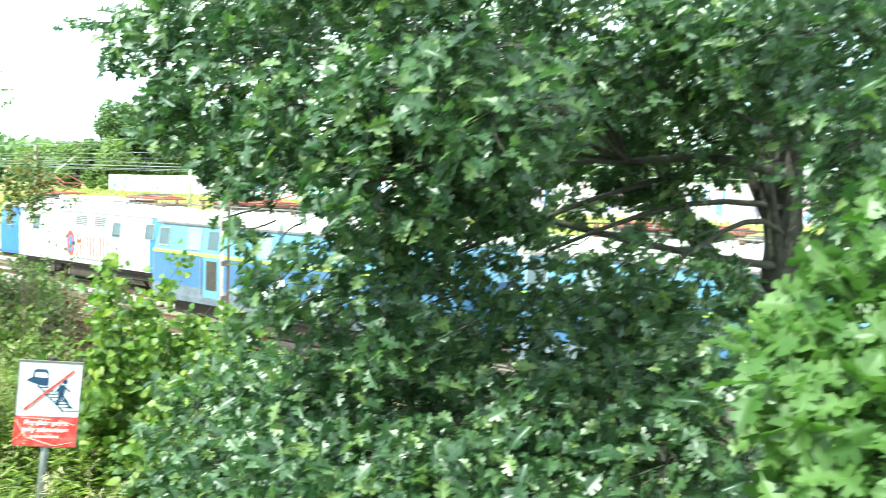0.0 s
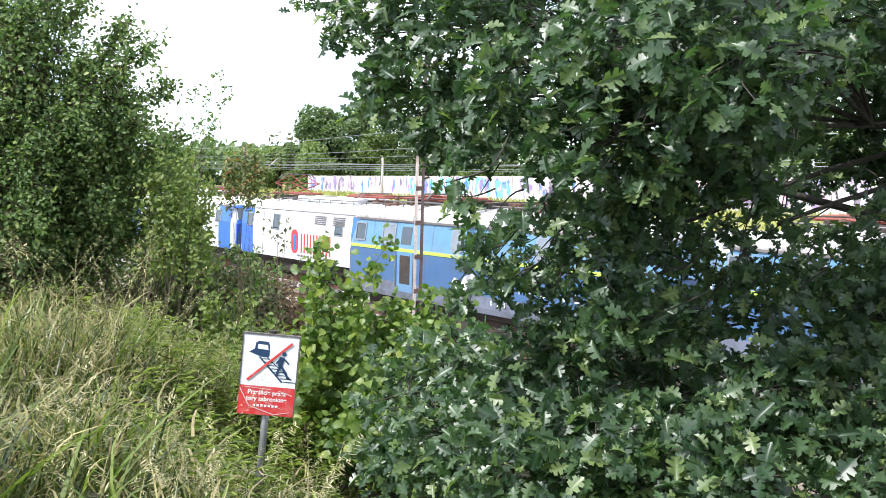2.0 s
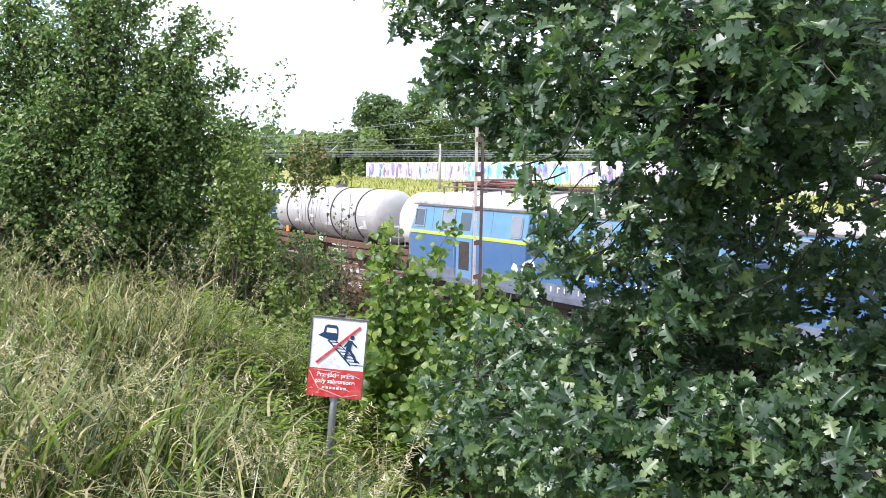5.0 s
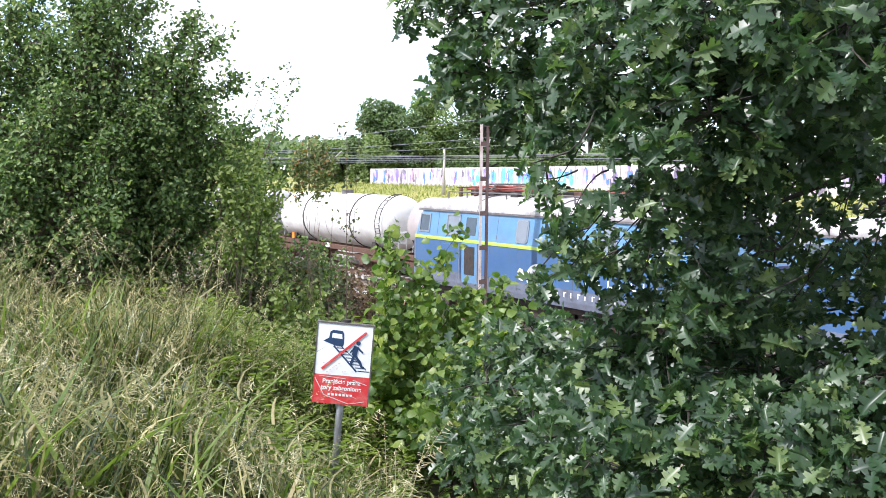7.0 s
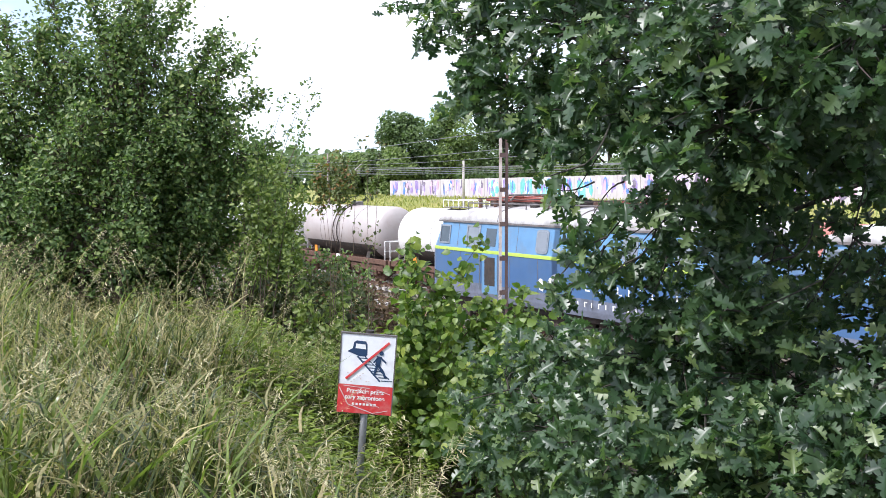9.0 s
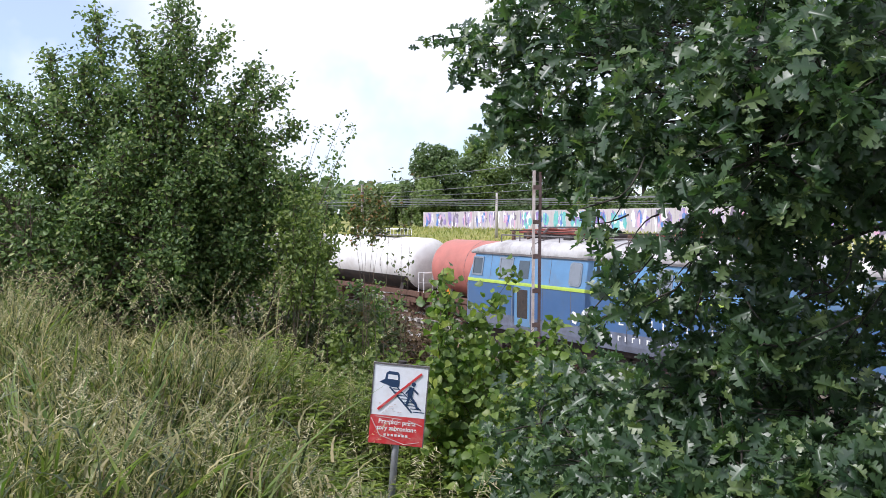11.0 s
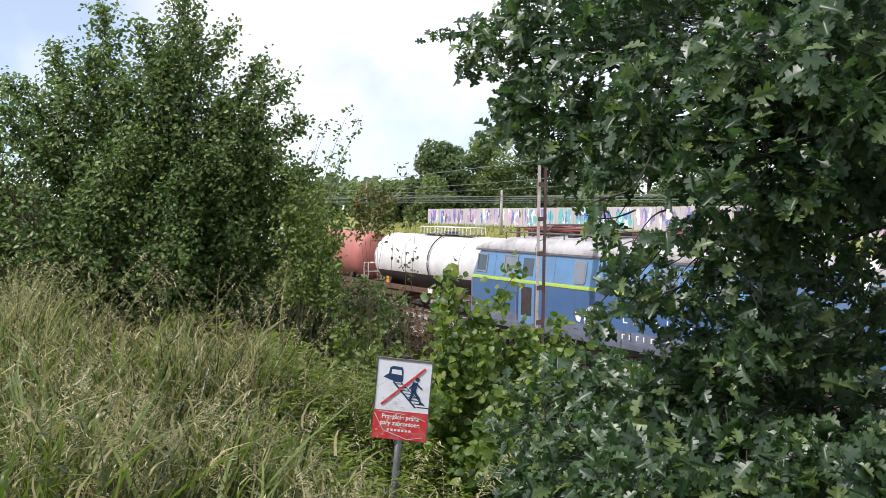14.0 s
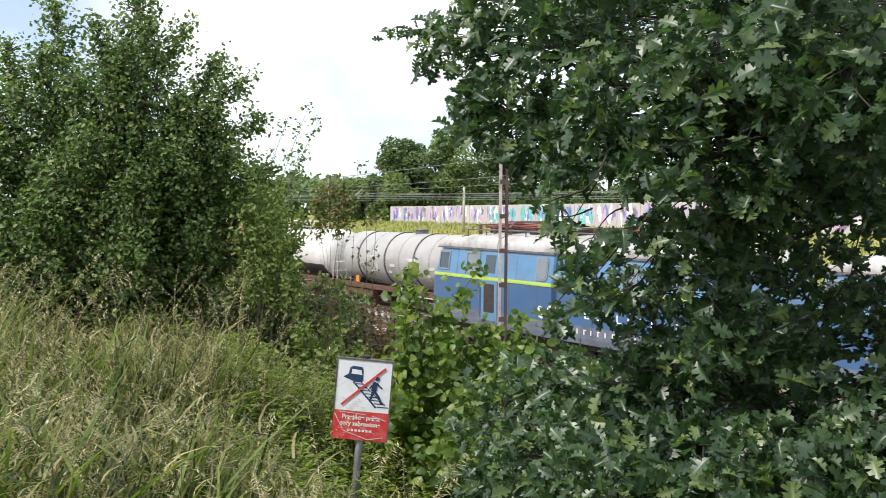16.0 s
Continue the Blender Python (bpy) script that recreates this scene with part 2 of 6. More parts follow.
def share(ob, m=None, parent=None):
    """Another object on the same mesh."""
    c = ob.copy()
    scene.collection.objects.link(c)
    if parent:
        c.parent = parent
    if m is not None:
        c.matrix_basis = m
    return c


def arrays(name, V, T, material, parent=None, smooth=False):
    """A mesh from arrays of corners and triangles."""
    me = bpy.data.meshes.new(name)
    V, T = np.asarray(V, np.float32), np.asarray(T, np.int32)
    me.vertices.add(len(V))
    me.vertices.foreach_set("co", V.ravel())
    me.loops.add(T.size)
    me.loops.foreach_set("vertex_index", T.ravel())
    me.polygons.add(len(T))
    me.polygons.foreach_set("loop_start", np.arange(0, T.size, 3, dtype=np.int32))
    me.polygons.foreach_set("loop_total", np.full(len(T), 3, np.int32))
    me.update(calc_edges=True)
    me.materials.append(material)
    if smooth:
        me.shade_smooth()
    ob = new(name, me)
    if parent:
        ob.parent = parent
    return ob


def scatter(name, shape, R, loc, material, parent=None):
    """One joined mesh: the shape at many turns R (n,3,3) and places loc (n,3)."""
    v, t = shape
    n = len(loc)
    V = np.einsum("nij,kj->nki", R, v) + loc[:, None, :]
    T = (t[None] + (np.arange(n) * len(v))[:, None, None]).reshape(-1, 3)
    return arrays(name, V.reshape(-1, 3), T, material, parent)


def box(bm, x0, x1, y0, y1, z0, z1, bevel=0.0):
    r = bmesh.ops.create_cube(bm, size=1.0)
    for v in r["verts"]:
        v.co = Vector(((x0 + x1) / 2 + v.co.x * (x1 - x0), (y0 + y1) / 2 + v.co.y * (y1 - y0), (z0 + z1) / 2 + v.co.z * (z1 - z0)))
    if bevel > 0:
        edges = list({e for v in r["verts"] for e in v.link_edges})
        bmesh.ops.bevel(bm, geom=edges, offset=bevel, segments=2, affect="EDGES", profile=0.5)
    return bm


def rod(bm, a, b, r0, r1=None, seg=8, caps=True):
    a, b = Vector(a), Vector(b)
    r1 = r0 if r1 is None else r1
    d = b - a
    q = d.to_track_quat("Z", "Y").to_matrix().to_4x4()
    bmesh.ops.create_cone(bm, cap_ends=caps, segments=seg, radius1=r0, radius2=r1, depth=d.length, matrix=Matrix.Translation((a + b) / 2) @ q)
    return bm


def tube(bm, pts, radii, seg=7):
    """A bent, tapering limb through points."""
    rings = []
    for i, p in enumerate(pts):
        p = Vector(p)
        d = Vector(pts[min(i + 1, len(pts) - 1)]) - Vector(pts[max(i - 1, 0)])
        q = d.to_track_quat("Z", "Y").to_matrix()
        rings.append([bm.verts.new(p + q @ Vector((math.cos(a) * radii[i], math.sin(a) * radii[i], 0))) for a in (2 * math.pi * k / seg for k in range(seg))])
    for r0, r1 in zip(rings, rings[1:]):
        for k in range(seg):
            bm.faces.new((r0[k], r0[(k + 1) % seg], r1[(k + 1) % seg], r1[k]))
    bm.faces.new(rings[0][::-1])
    bm.faces.new(rings[-1])
    return bm


def prism(bm, corners_a, corners_b):
    """A solid between two polygons of the same number of corners."""
    a = [bm.verts.new(c) for c in corners_a]
    b = [bm.verts.new(c) for c in corners_b]
    bm.faces.new(a[::-1])
    bm.faces.new(b)
    for i in range(len(a)):
        j = (i + 1) % len(a)
        bm.faces.new((a[i], a[j], b[j], b[i]))
    return bm


def empty(name, loc=(0, 0, 0)):
    ob = new(name)
    ob.empty_display_size = 0.2
    ob.location = loc
    return ob


RNG = np.random.default_rng(7)


def turns(n, up, spread, rng=RNG):
    """n random frames: columns are along, across and normal; the normal leans about up by spread."""
    nor = np.asarray(up, float)[None] + rng.normal(0, spread, (n, 3))
    nor /= np.linalg.norm(nor, axis=1)[:, None]
    al = rng.normal(0, 1, (n, 3))
    al -= nor * np.sum(al * nor, 1)[:, None]
    al /= np.linalg.norm(al, axis=1)[:, None]
    return np.stack([al, np.cross(nor, al), nor], axis=2)


def strip_leaf(profile, fold=0.25, bend=0.25):
    """A leaf along +x from its stations (length, half width): two folded halves, drooping at the tip."""
    v, t = [], []
    for s, w in profile:
        z = -bend * s * s
        v += [(s, 0, z), (s, w, z + fold * w), (s, -w, z + fold * w)]
    for i in range(len(profile) - 1):
        a, b = 3 * i, 3 * i + 3
        t += [(a, b, b + 1), (a, b + 1, a + 1), (a, a + 2, b + 2), (a, b + 2, b)]
    return np.array(v, float), np.array(t, int)


def face_up(v, t):
    """The leaf's faces all turned the same way, upper side up."""
    v, t = np.array(v, float), np.array(t, int)
    a, b, c = v[t[:, 0]], v[t[:, 1]], v[t[:, 2]]
    wrong = (b[:, 0] - a[:, 0]) * (c[:, 1] - a[:, 1]) - (b[:, 1] - a[:, 1]) * (c[:, 0] - a[:, 0]) < 0
    t[wrong] = t[wrong][:, ::-1]
    return v, t


def lobed_leaf(fold, bend):
    """A red-oak leaf along +x: a narrow blade, deep bays, forked pointed lobes and a stalk."""
    bays = [(0.08, 0.045), (0.35, 0.075), (0.63, 0.085), (0.87, 0.085)]
    lobes = [((0.19, 0.18), (0.25, 0.165), (0.30, 0.19)), ((0.44, 0.35), (0.51, 0.32), (0.58, 0.38)), ((0.75, 0.35), (0.80, 0.29), (0.88, 0.30))]

    def at(s, w, side):
        return (s, side * w, -bend * s * s + fold * w)
    v = [(-0.2, 0.008, 0.0), at(0.0, 0.0, 1), at(0.45, 0.0, 1), at(1.06, 0.0, 1)]
    t = []
    for side in (1, -1):
        b = []
        for q in bays:
            b.append(len(v))
            v.append(at(*q, side))
        t += [(1, 2, b[1]), (1, b[1], b[0]), (2, b[2], b[1]), (2, 3, b[3]), (2, b[3], b[2])]
        for k, lobe in enumerate(lobes):
            i = len(v)
            v += [at(*q, side) for q in lobe]
            t += [(b[k], i, i + 1), (b[k], i + 1, b[k + 1]), (b[k + 1], i + 1, i + 2)]
        i = len(v)
        v.append(at(0.98, 0.12, side))
        t.append((b[3], i, 3))
    t.append((0, 1, 4))
    return face_up(v, t)


def simple_leaf(widest, w, tip_at=None, tip_w=0.0, fold=0.25, bend=0.25):
    """A small pointed leaf along +x, two folded halves of two faces each."""
    tip_at = 0.75 if tip_at is None else tip_at
    v = [(0, 0, 0), (1.0, 0, -bend)]
    t = []
    for side in (1, -1):
        i = len(v)
        v.append((widest, side * w, -bend * widest ** 2 + fold * w))
        v.append((tip_at, side * tip_w, -bend * tip_at ** 2 + fold * tip_w))
        t += [(0, i + 1, i), (0, 1, i + 1)]
    return face_up(v, t)


OAK_LEAF = lobed_leaf(0.2, 0.18)
OAK_CURLED = lobed_leaf(0.75, 0.42)
OVAL_LEAF = simple_leaf(0.38, 0.31, 0.72, 0.22)
MAPLE_LEAF = strip_leaf([(-0.2, 0.01), (0.0, 0.03), (0.06, 0.28), (0.2, 0.33), (0.34, 0.44), (0.46, 0.35), (0.62, 0.33), (0.78, 0.16), (1.0, 0.0)])
CLUMP_LEAF = simple_leaf(0.3, 0.42, 0.75, 0.32)


# ---- the lie of the land ----
FAR_RAIL = -0.35


def smooth01(a):
    a = np.clip(a, 0, 1)
    return a * a * (3 - 2 * a)


def land(x, y):
    """Ground height: a grassy shelf, a bank down to the tracks, and a far slope up to the wall."""
    x, y = np.asarray(x, float), np.asarray(y, float)
    shelf = 3.2 - 0.018 * np.clip(y, -20, 30)
    edge = 0.7 + 0.19 * np.clip(y, -5, 25) + 1.0 * smooth01((y - 5.6) / 2.6)
    bank = shelf - 0.62 * np.clip(x - edge, 0, None)
    near = np.maximum(bank, -0.55)
    near = near + 0.10 * np.sin(x * 1.3 + 0.7 * y) * np.cos(0.9 * y - 0.4 * x) * (x < 12)
    bed = -0.55 - 0.32 * smooth01((x - 21.0) / 1.5)
    far = -0.87 + 3.95 * smooth01((x - 36) / 27.0)
    return np.where(x < 15, near, np.where(x < 36, bed, far))


def ground_sheet():
    xs = np.unique(np.concatenate([np.linspace(-4000, -40, 14), np.linspace(-40, -4, 19), np.linspace(-4, 16, 81), np.linspace(16, 70, 109), np.linspace(70, 200, 14), np.linspace(200, 4000, 14)]))
    ys = np.unique(np.concatenate([np.linspace(-4000, -60, 14), np.linspace(-60, -4, 29), np.linspace(-4, 30, 137), np.linspace(30, 160, 66), np.linspace(160, 4000, 18)]))
    X, Y = np.meshgrid(xs, ys, indexing="ij")
    Z = land(X, Y)
    V = np.stack([X, Y, Z], -1).reshape(-1, 3)
    ny = len(ys)
    i, j = np.meshgrid(np.arange(len(xs) - 1), np.arange(ny - 1), indexing="ij")
    a = (i * ny + j).ravel()
    T = np.concatenate([np.stack([a, a + ny, a + ny + 1], 1), np.stack([a, a + ny + 1, a + 1], 1)])
    ob = arrays("ground", V, T, M_SOIL, None, True)
    me = ob.data
    me.materials.append(M_BALLAST)
    me.materials.append(M_MEADOW)
    cx = (xs[i] + xs[i + 1]).ravel() / 2
    kind = np.where(cx > 31, 2, np.where(cx > 12.0, 1, 0))
    me.polygons.foreach_set("material_index", np.concatenate([kind, kind]).astype(np.int32))
    return tagged(ob, "weedy soil bank, stony track bed and yellow-green meadow slope", "ground", kind="structure")


ground_sheet()


# ---- tracks ----
def track(xc, zr, y0, y1, sleepers):
    th = tagged(empty("railway_track", (xc, 0, zr)), "rusty steel rails on weathered concrete sleepers in ballast", "railway track", "tracks", "structure")
    for side in (-0.7535, 0.7535):
        bm = bmesh.new()
        box(bm, side - 0.036, side + 0.036, y0, y1, -0.045, 0.0, 0.008)
        box(bm, side - 0.010, side + 0.010, y0, y1, -0.135, -0.045)
        box(bm, side - 0.065, side + 0.065, y0, y1, -0.16, -0.135)
        part("rail", bm, M_RUST, th)
    bm = bmesh.new()
    box(bm, -1.25, 1.25, -0.13, 0.13, -0.34, -0.162, 0.02)
    first = part("sleeper", bm, M_CONC, th)
    a, b = sleepers
    n = int((b - a) / 0.62)
    for k in range(n):
        m = Matrix.Translation((0, a + 0.62 * k, 0))
        if k == 0:
            first.matrix_basis = m
        else:
            share(first, m)
    return th


NEAR_X, FAR_X = 18.7, 24.6
track(NEAR_X, 0.0, -60, 200, (22, 62))
track(FAR_X, FAR_RAIL, -60, 260, (25, 75))
track(29.2, FAR_RAIL, -60, 260, (30, 75))


# ---- locomotives ----
HALF = [(1.08, 1.47), (1.25, 1.5), (2.62, 1.5), (3.55, 1.37)]


def half_at(z):
    for (z0, w0), (z1, w1) in zip(HALF, HALF[1:]):
        if z <= z1:
            return w0 + (w1 - w0) * (z - z0) / (z1 - z0)
    return HALF[-1][1]


def end_in(z):
    """How far the sloping cab front stands back at a height."""
    return 0.0 if z < 2.55 else 0.36 * (z - 2.55)


def side_plate(bm, y0, y1, z0, z1, out0=0.0, out1=0.02, side=-1, shift0=0.0, shift1=0.0):
    """A plate on the body side that follows its lean and its bends."""
    cuts = [z0, *[h for h, _ in HALF if z0 + 0.01 < h < z1 - 0.01], z1]
    for a, b in zip(cuts, cuts[1:]):
        ua, ub = (a - z0) / (z1 - z0), (b - z0) / (z1 - z0)

        def ring(o):
            return [(side * (half_at(a) + o), y0 + shift0 * ua, a), (side * (half_at(a) + o), y1 + shift1 * ua, a), (side * (half_at(b) + o), y1 + shift1 * ub, b), (side * (half_at(b) + o), y0 + shift0 * ub, b)]
        prism(bm, ring(out0), ring(out1))
    return bm


def loco_shell(bm, L, z0, z1):
    """The body between two heights: side walls with rounded cab corners and sloping fronts."""
    levels = [z for z in [z0, *[h for h, _ in HALF if z0 < h < z1], z1]]
    rings = []
    for z in levels:
        w, e, c = half_at(z), end_in(z), 0.22
        pts = []
        for sx, sy in ((-1, 1), (1, 1), (1, -1), (-1, -1)):
            yy = (-e) if sy > 0 else (-L + e)
            bow = 0.10
            cx, cy = sx * w, yy
            corner = [(cx, cy - sy * (c + bow)), (cx - sx * c * 0.3, cy - sy * (c * 0.3 + bow)), (cx - sx * c, cy - sy * bow), (cx - sx * w * 0.6, cy - sy * bow * 0.2)]
            if sx * sy > 0:
                corner = corner[::-1]
            pts += corner
        rings.append([bm.verts.new((x, y, z)) for x, y in pts])
    n = len(rings[0])
    for a, b in zip(rings, rings[1:]):
        for k in range(n):
            bm.faces.new((a[k], a[(k + 1) % n], b[(k + 1) % n], b[k]))
    bm.faces.new(rings[0][::-1])
    bm.faces.new(rings[-1])
    return bm


def loco_roof(bm, L):
    """The arched roof with drooping ends."""
    ys = [-0.36, -0.42, -0.7, -1.5, -2.6, -L + 2.6, -L + 1.5, -L + 0.7, -L + 0.42, -L + 0.36]
    hs = [0.03, 0.14, 0.30, 0.44, 0.52, 0.52, 0.44, 0.30, 0.14, 0.03]
    rings = []
    for y, h in zip(ys, hs):
        ring = [bm.verts.new((-1.40, y, 3.50))]
        for k in range(13):
            a = math.pi * k / 12
            ring.append(bm.verts.new((-1.42 * math.cos(a), y, 3.56 + h * math.sin(a) ** 0.62)))
        ring.append(bm.verts.new((1.40, y, 3.50)))
        rings.append(ring)
    n = len(rings[0])
    for a, b in zip(rings, rings[1:]):
        for k in range(n):
            bm.faces.new((a[k], a[(k + 1) % n], b[(k + 1) % n], b[k]))
    bm.faces.new(rings[0])
    bm.faces.new(rings[-1][::-1])
    return bm


def window(th, y0, y1, z0, z1, pane=None, bar=0.045, side=-1, lean=0.0, name="window"):
    bm = bmesh.new()
    side_plate(bm, y0, y1, z0, z0 + bar, -0.02, 0.025, side)
    side_plate(bm, y0, y1, z1 - bar, z1, -0.02, 0.025, side, lean, lean)
    side_plate(bm, y0, y0 + bar, z0 + bar, z1 - bar, -0.02, 0.024, side, lean, lean)
    side_plate(bm, y1 - bar, y1, z0 + bar, z1 - bar, -0.02, 0.024, side, lean, lean)
    w = part(name, bm, M_FRAME, th)
    bm = bmesh.new()
    side_plate(bm, y0 + bar, y1 - bar, z0 + bar, z1 - bar, -0.02, 0.008, side, lean, lean)
    part("pane", bm, pane or M_PANE, w)
    return w


def pantograph(th, y, raised=False, z=4.36, material=None):
    """A folded current collector on insulators."""
    material = material or M_PANTO
    bm = bmesh.new()
    for sx in (-0.55, 0.55):
        rod(bm, (sx, y - 1.5, z), (sx, y + 1.5, z), 0.05)
    for yy in (y - 1.5, y - 0.5, y + 0.5, y + 1.5):
        rod(bm, (-0.6, yy, z), (0.6, yy, z), 0.045)
    p = part("pantograph", bm, material, th, "red-painted folded pantograph")
    for sx in (-0.55, 0.55):
        for yy in (y - 0.85, y + 0.85):
            bm = bmesh.new()
            for k in range(3):
                rod(bm, (sx, yy, z - 0.26 + 0.08 * k), (sx, yy, z - 0.20 + 0.08 * k), 0.085, 0.06)
            part("insulator", bm, M_RUST, p)
    h = 0.95 if raised else 0.12
    knee = z + h * 0.55
    for sy in (-1, 1):
        for sx in (-0.5, 0.5):
            part("lower_arm", rod(bmesh.new(), (sx, y - sy * 0.9, z), (sx * 1.05, y + sy * 1.35, knee), 0.03), material, p)
            part("upper_arm", rod(bmesh.new(), (sx * 1.05, y + sy * 1.35, knee), (sx * 0.8, y, z + h), 0.024), material, p)
        part("cross_tube", rod(bmesh.new(), (-0.55, y + sy * 1.35, knee), (0.55, y + sy * 1.35, knee), 0.024), material, p)
    for dy in (-0.16, 0.16):
        bm = bmesh.new()
        tube(bm, [(-0.95, y + dy, z + h - 0.12), (-0.75, y + dy, z + h + 0.05), (0.75, y + dy, z + h + 0.05), (0.95, y + dy, z + h - 0.12)], [0.03] * 4, 6)
        part("contact_strip", bm, M_GREY, p)
    return p


WHEELSETS = {}


def bogie(th, yc, axles=(-1.5, 1.5), r=0.6, material=None):
    bm = bmesh.new()
    span = max(axles) + 0.75
    for sx in (-1.06, 1.06):
        box(bm, sx - 0.09, sx + 0.09, yc - span, yc + span, 0.62, 0.92, 0.03)
        for a in axles:
            box(bm, sx - 0.14, sx + 0.14, yc + a - 0.17, yc + a + 0.17, 0.38, 0.75, 0.03)
            for d in (-0.3, 0.3):
                rod(bm, (sx, yc + a + d, 0.5), (sx, yc + a + d, 0.9), 0.08)
    box(bm, -1.0, 1.0, yc - 0.3, yc + 0.3, 0.55, 0.9)
    b = part("bogie", bm, material or M_DARK, th)
    for a in axles:
        bm = bmesh.new()
        for sx in (-0.75, 0.75):
            rod(bm, (sx - 0.065, 0, 0), (sx + 0.065, 0, 0), r, seg=24)
            rod(bm, (sx - 0.085, 0, 0), (sx + 0.085, 0, 0), r * 0.35, seg=12)
            for k in range(6):
                c, s = math.cos(k * math.pi / 3), math.sin(k * math.pi / 3)
                rod(bm, (sx - 0.078, c * r * 0.62, s * r * 0.62), (sx + 0.078, c * r * 0.62, s * r * 0.62), 0.05, seg=6)
        rod(bm, (-0.75, 0, 0), (0.75, 0, 0), 0.08, seg=10)
        w = part("wheelset", bm, M_RUST, b)
        w.location = (0, yc + a, r)
        WHEELSETS.setdefault(th.name, []).append((w, yc + a, r))
    return b


def buffers(th, y, sy, z=1.05):
    for sx in (-0.875, 0.875):
        bm = bmesh.new()
        rod(bm, (sx, y, z), (sx, y + sy * 0.42, z), 0.09, 0.08, 12)
        rod(bm, (sx, y + sy * 0.42, z), (sx, y + sy * 0.48, z), 0.24, 0.24, 16)
        part("buffer", bm, M_DARK, th)


def rounded(y0, y1, z0, z1, r, n=4):
    pts = []
    for cy, cz, a0 in ((y1 - r, z1 - r, 0), (y0 + r, z1 - r, 90), (y0 + r, z0 + r, 180), (y1 - r, z0 + r, 270)):
        for k in range(n + 1):
            a = radians(a0 + 90 * k / n)
            pts.append((cy + r * math.cos(a), cz + r * math.sin(a)))
    return pts


def plate_shape(bm, pts, out0, out1, side=-1):
    """A flat outline in (y, z) laid on the body side."""
    return prism(bm, [(side * (half_at(z) + out0), y, z) for y, z in pts], [(side * (half_at(z) + out1), y, z) for y, z in pts])


def ovalwindow(th, y0, y1, z0, z1, pane):
    bm = bmesh.new()
    plate_shape(bm, rounded(y0, y1, z0, z1, 0.12), -0.02, 0.022)
    w = part("window", bm, M_FRAME, th, "tall window with rounded corners and a light rubber frame")
    bm = bmesh.new()
    plate_shape(bm, rounded(y0 + 0.05, y1 - 0.05, z0 + 0.05, z1 - 0.05, 0.09), 0.0, 0.028)
    part("pane", bm, pane, w)
    return w


def underparts(th, L, yA, yB, axles=(-1.5, 1.5)):
    bogie(th, yA, axles)
    bogie(th, yB, axles)
    bm = bmesh.new()
    box(bm, -1.30, 1.30, -L + 0.15, -0.15, 0.90, 1.08)
    part("underframe", bm, M_DARK, th)
    bm = bmesh.new()
    box(bm, -1.15, 1.15, (yA + yB) / 2 - 1.3, (yA + yB) / 2 + 1.3, 0.35, 0.9, 0.05)
    part("equipment_case", bm, M_DARK, th)
    buffers(th, -0.02, 1)
    buffers(th, -L + 0.02, -1)


def roof_gear(th, L, start=2.2):
    y = -start
    rng = random.Random(5)
    while y > -L + start:
        bm = bmesh.new()
        w = rng.uniform(0.3, 0.8)
        box(bm, -w, w, y - rng.uniform(0.3, 0.7), y, 4.0, 4.0 + rng.uniform(0.12, 0.26), 0.03)
        y -= rng.uniform(0.7, 1.1)
        part("roof_box", bm, M_RUST if rng.random() < 0.5 else M_DARK, th)
    for sx in (-1.05, 1.05):
        bm = bmesh.new()
        z = 4.04
        rod(bm, (sx, -1.6, z + 0.1), (sx, -L + 1.6, z + 0.1), 0.022)
        for k in range(int(L)):
            rod(bm, (sx, -1.6 - k * 0.98, z - 0.16), (sx, -1.6 - k * 0.98, z + 0.1), 0.02)
        part("roof_rail", bm, M_GREY, th)
    for yy in (-1.9, -2.7, -5.2, -6.1, -7.6, -8.4):
        bm = bmesh.new()
        for k in range(4):
            rod(bm, (-0.78, yy, 3.98 + 0.075 * k), (-0.78, yy, 4.05 + 0.075 * k), 0.085, 0.055, 10)
        part("roof_insulator", bm, M_RUST, th, "brown ribbed insulator")
    bm = bmesh.new()
    tube(bm, [(-0.78, -1.7, 4.28), (-0.78, -2.7, 4.31), (-0.78, -4.0, 4.26), (-0.78, -5.2, 4.31), (-0.78, -7.0, 4.27), (-0.78, -8.6, 4.31)], [0.02] * 6, 6)
    part("roof_cable", bm, M_DARK, th)
    for yy in (-3.6, -7.2, -10.8):
        bm = bmesh.new()
        tube(bm, [(-1.41 * math.cos(a), yy, 3.565 + 0.53 * math.sin(a) ** 0.62) for a in (math.pi * k / 12 for k in range(13))], [0.018] * 13, 5)
        part("roof_seam", bm, M_GREY, th)


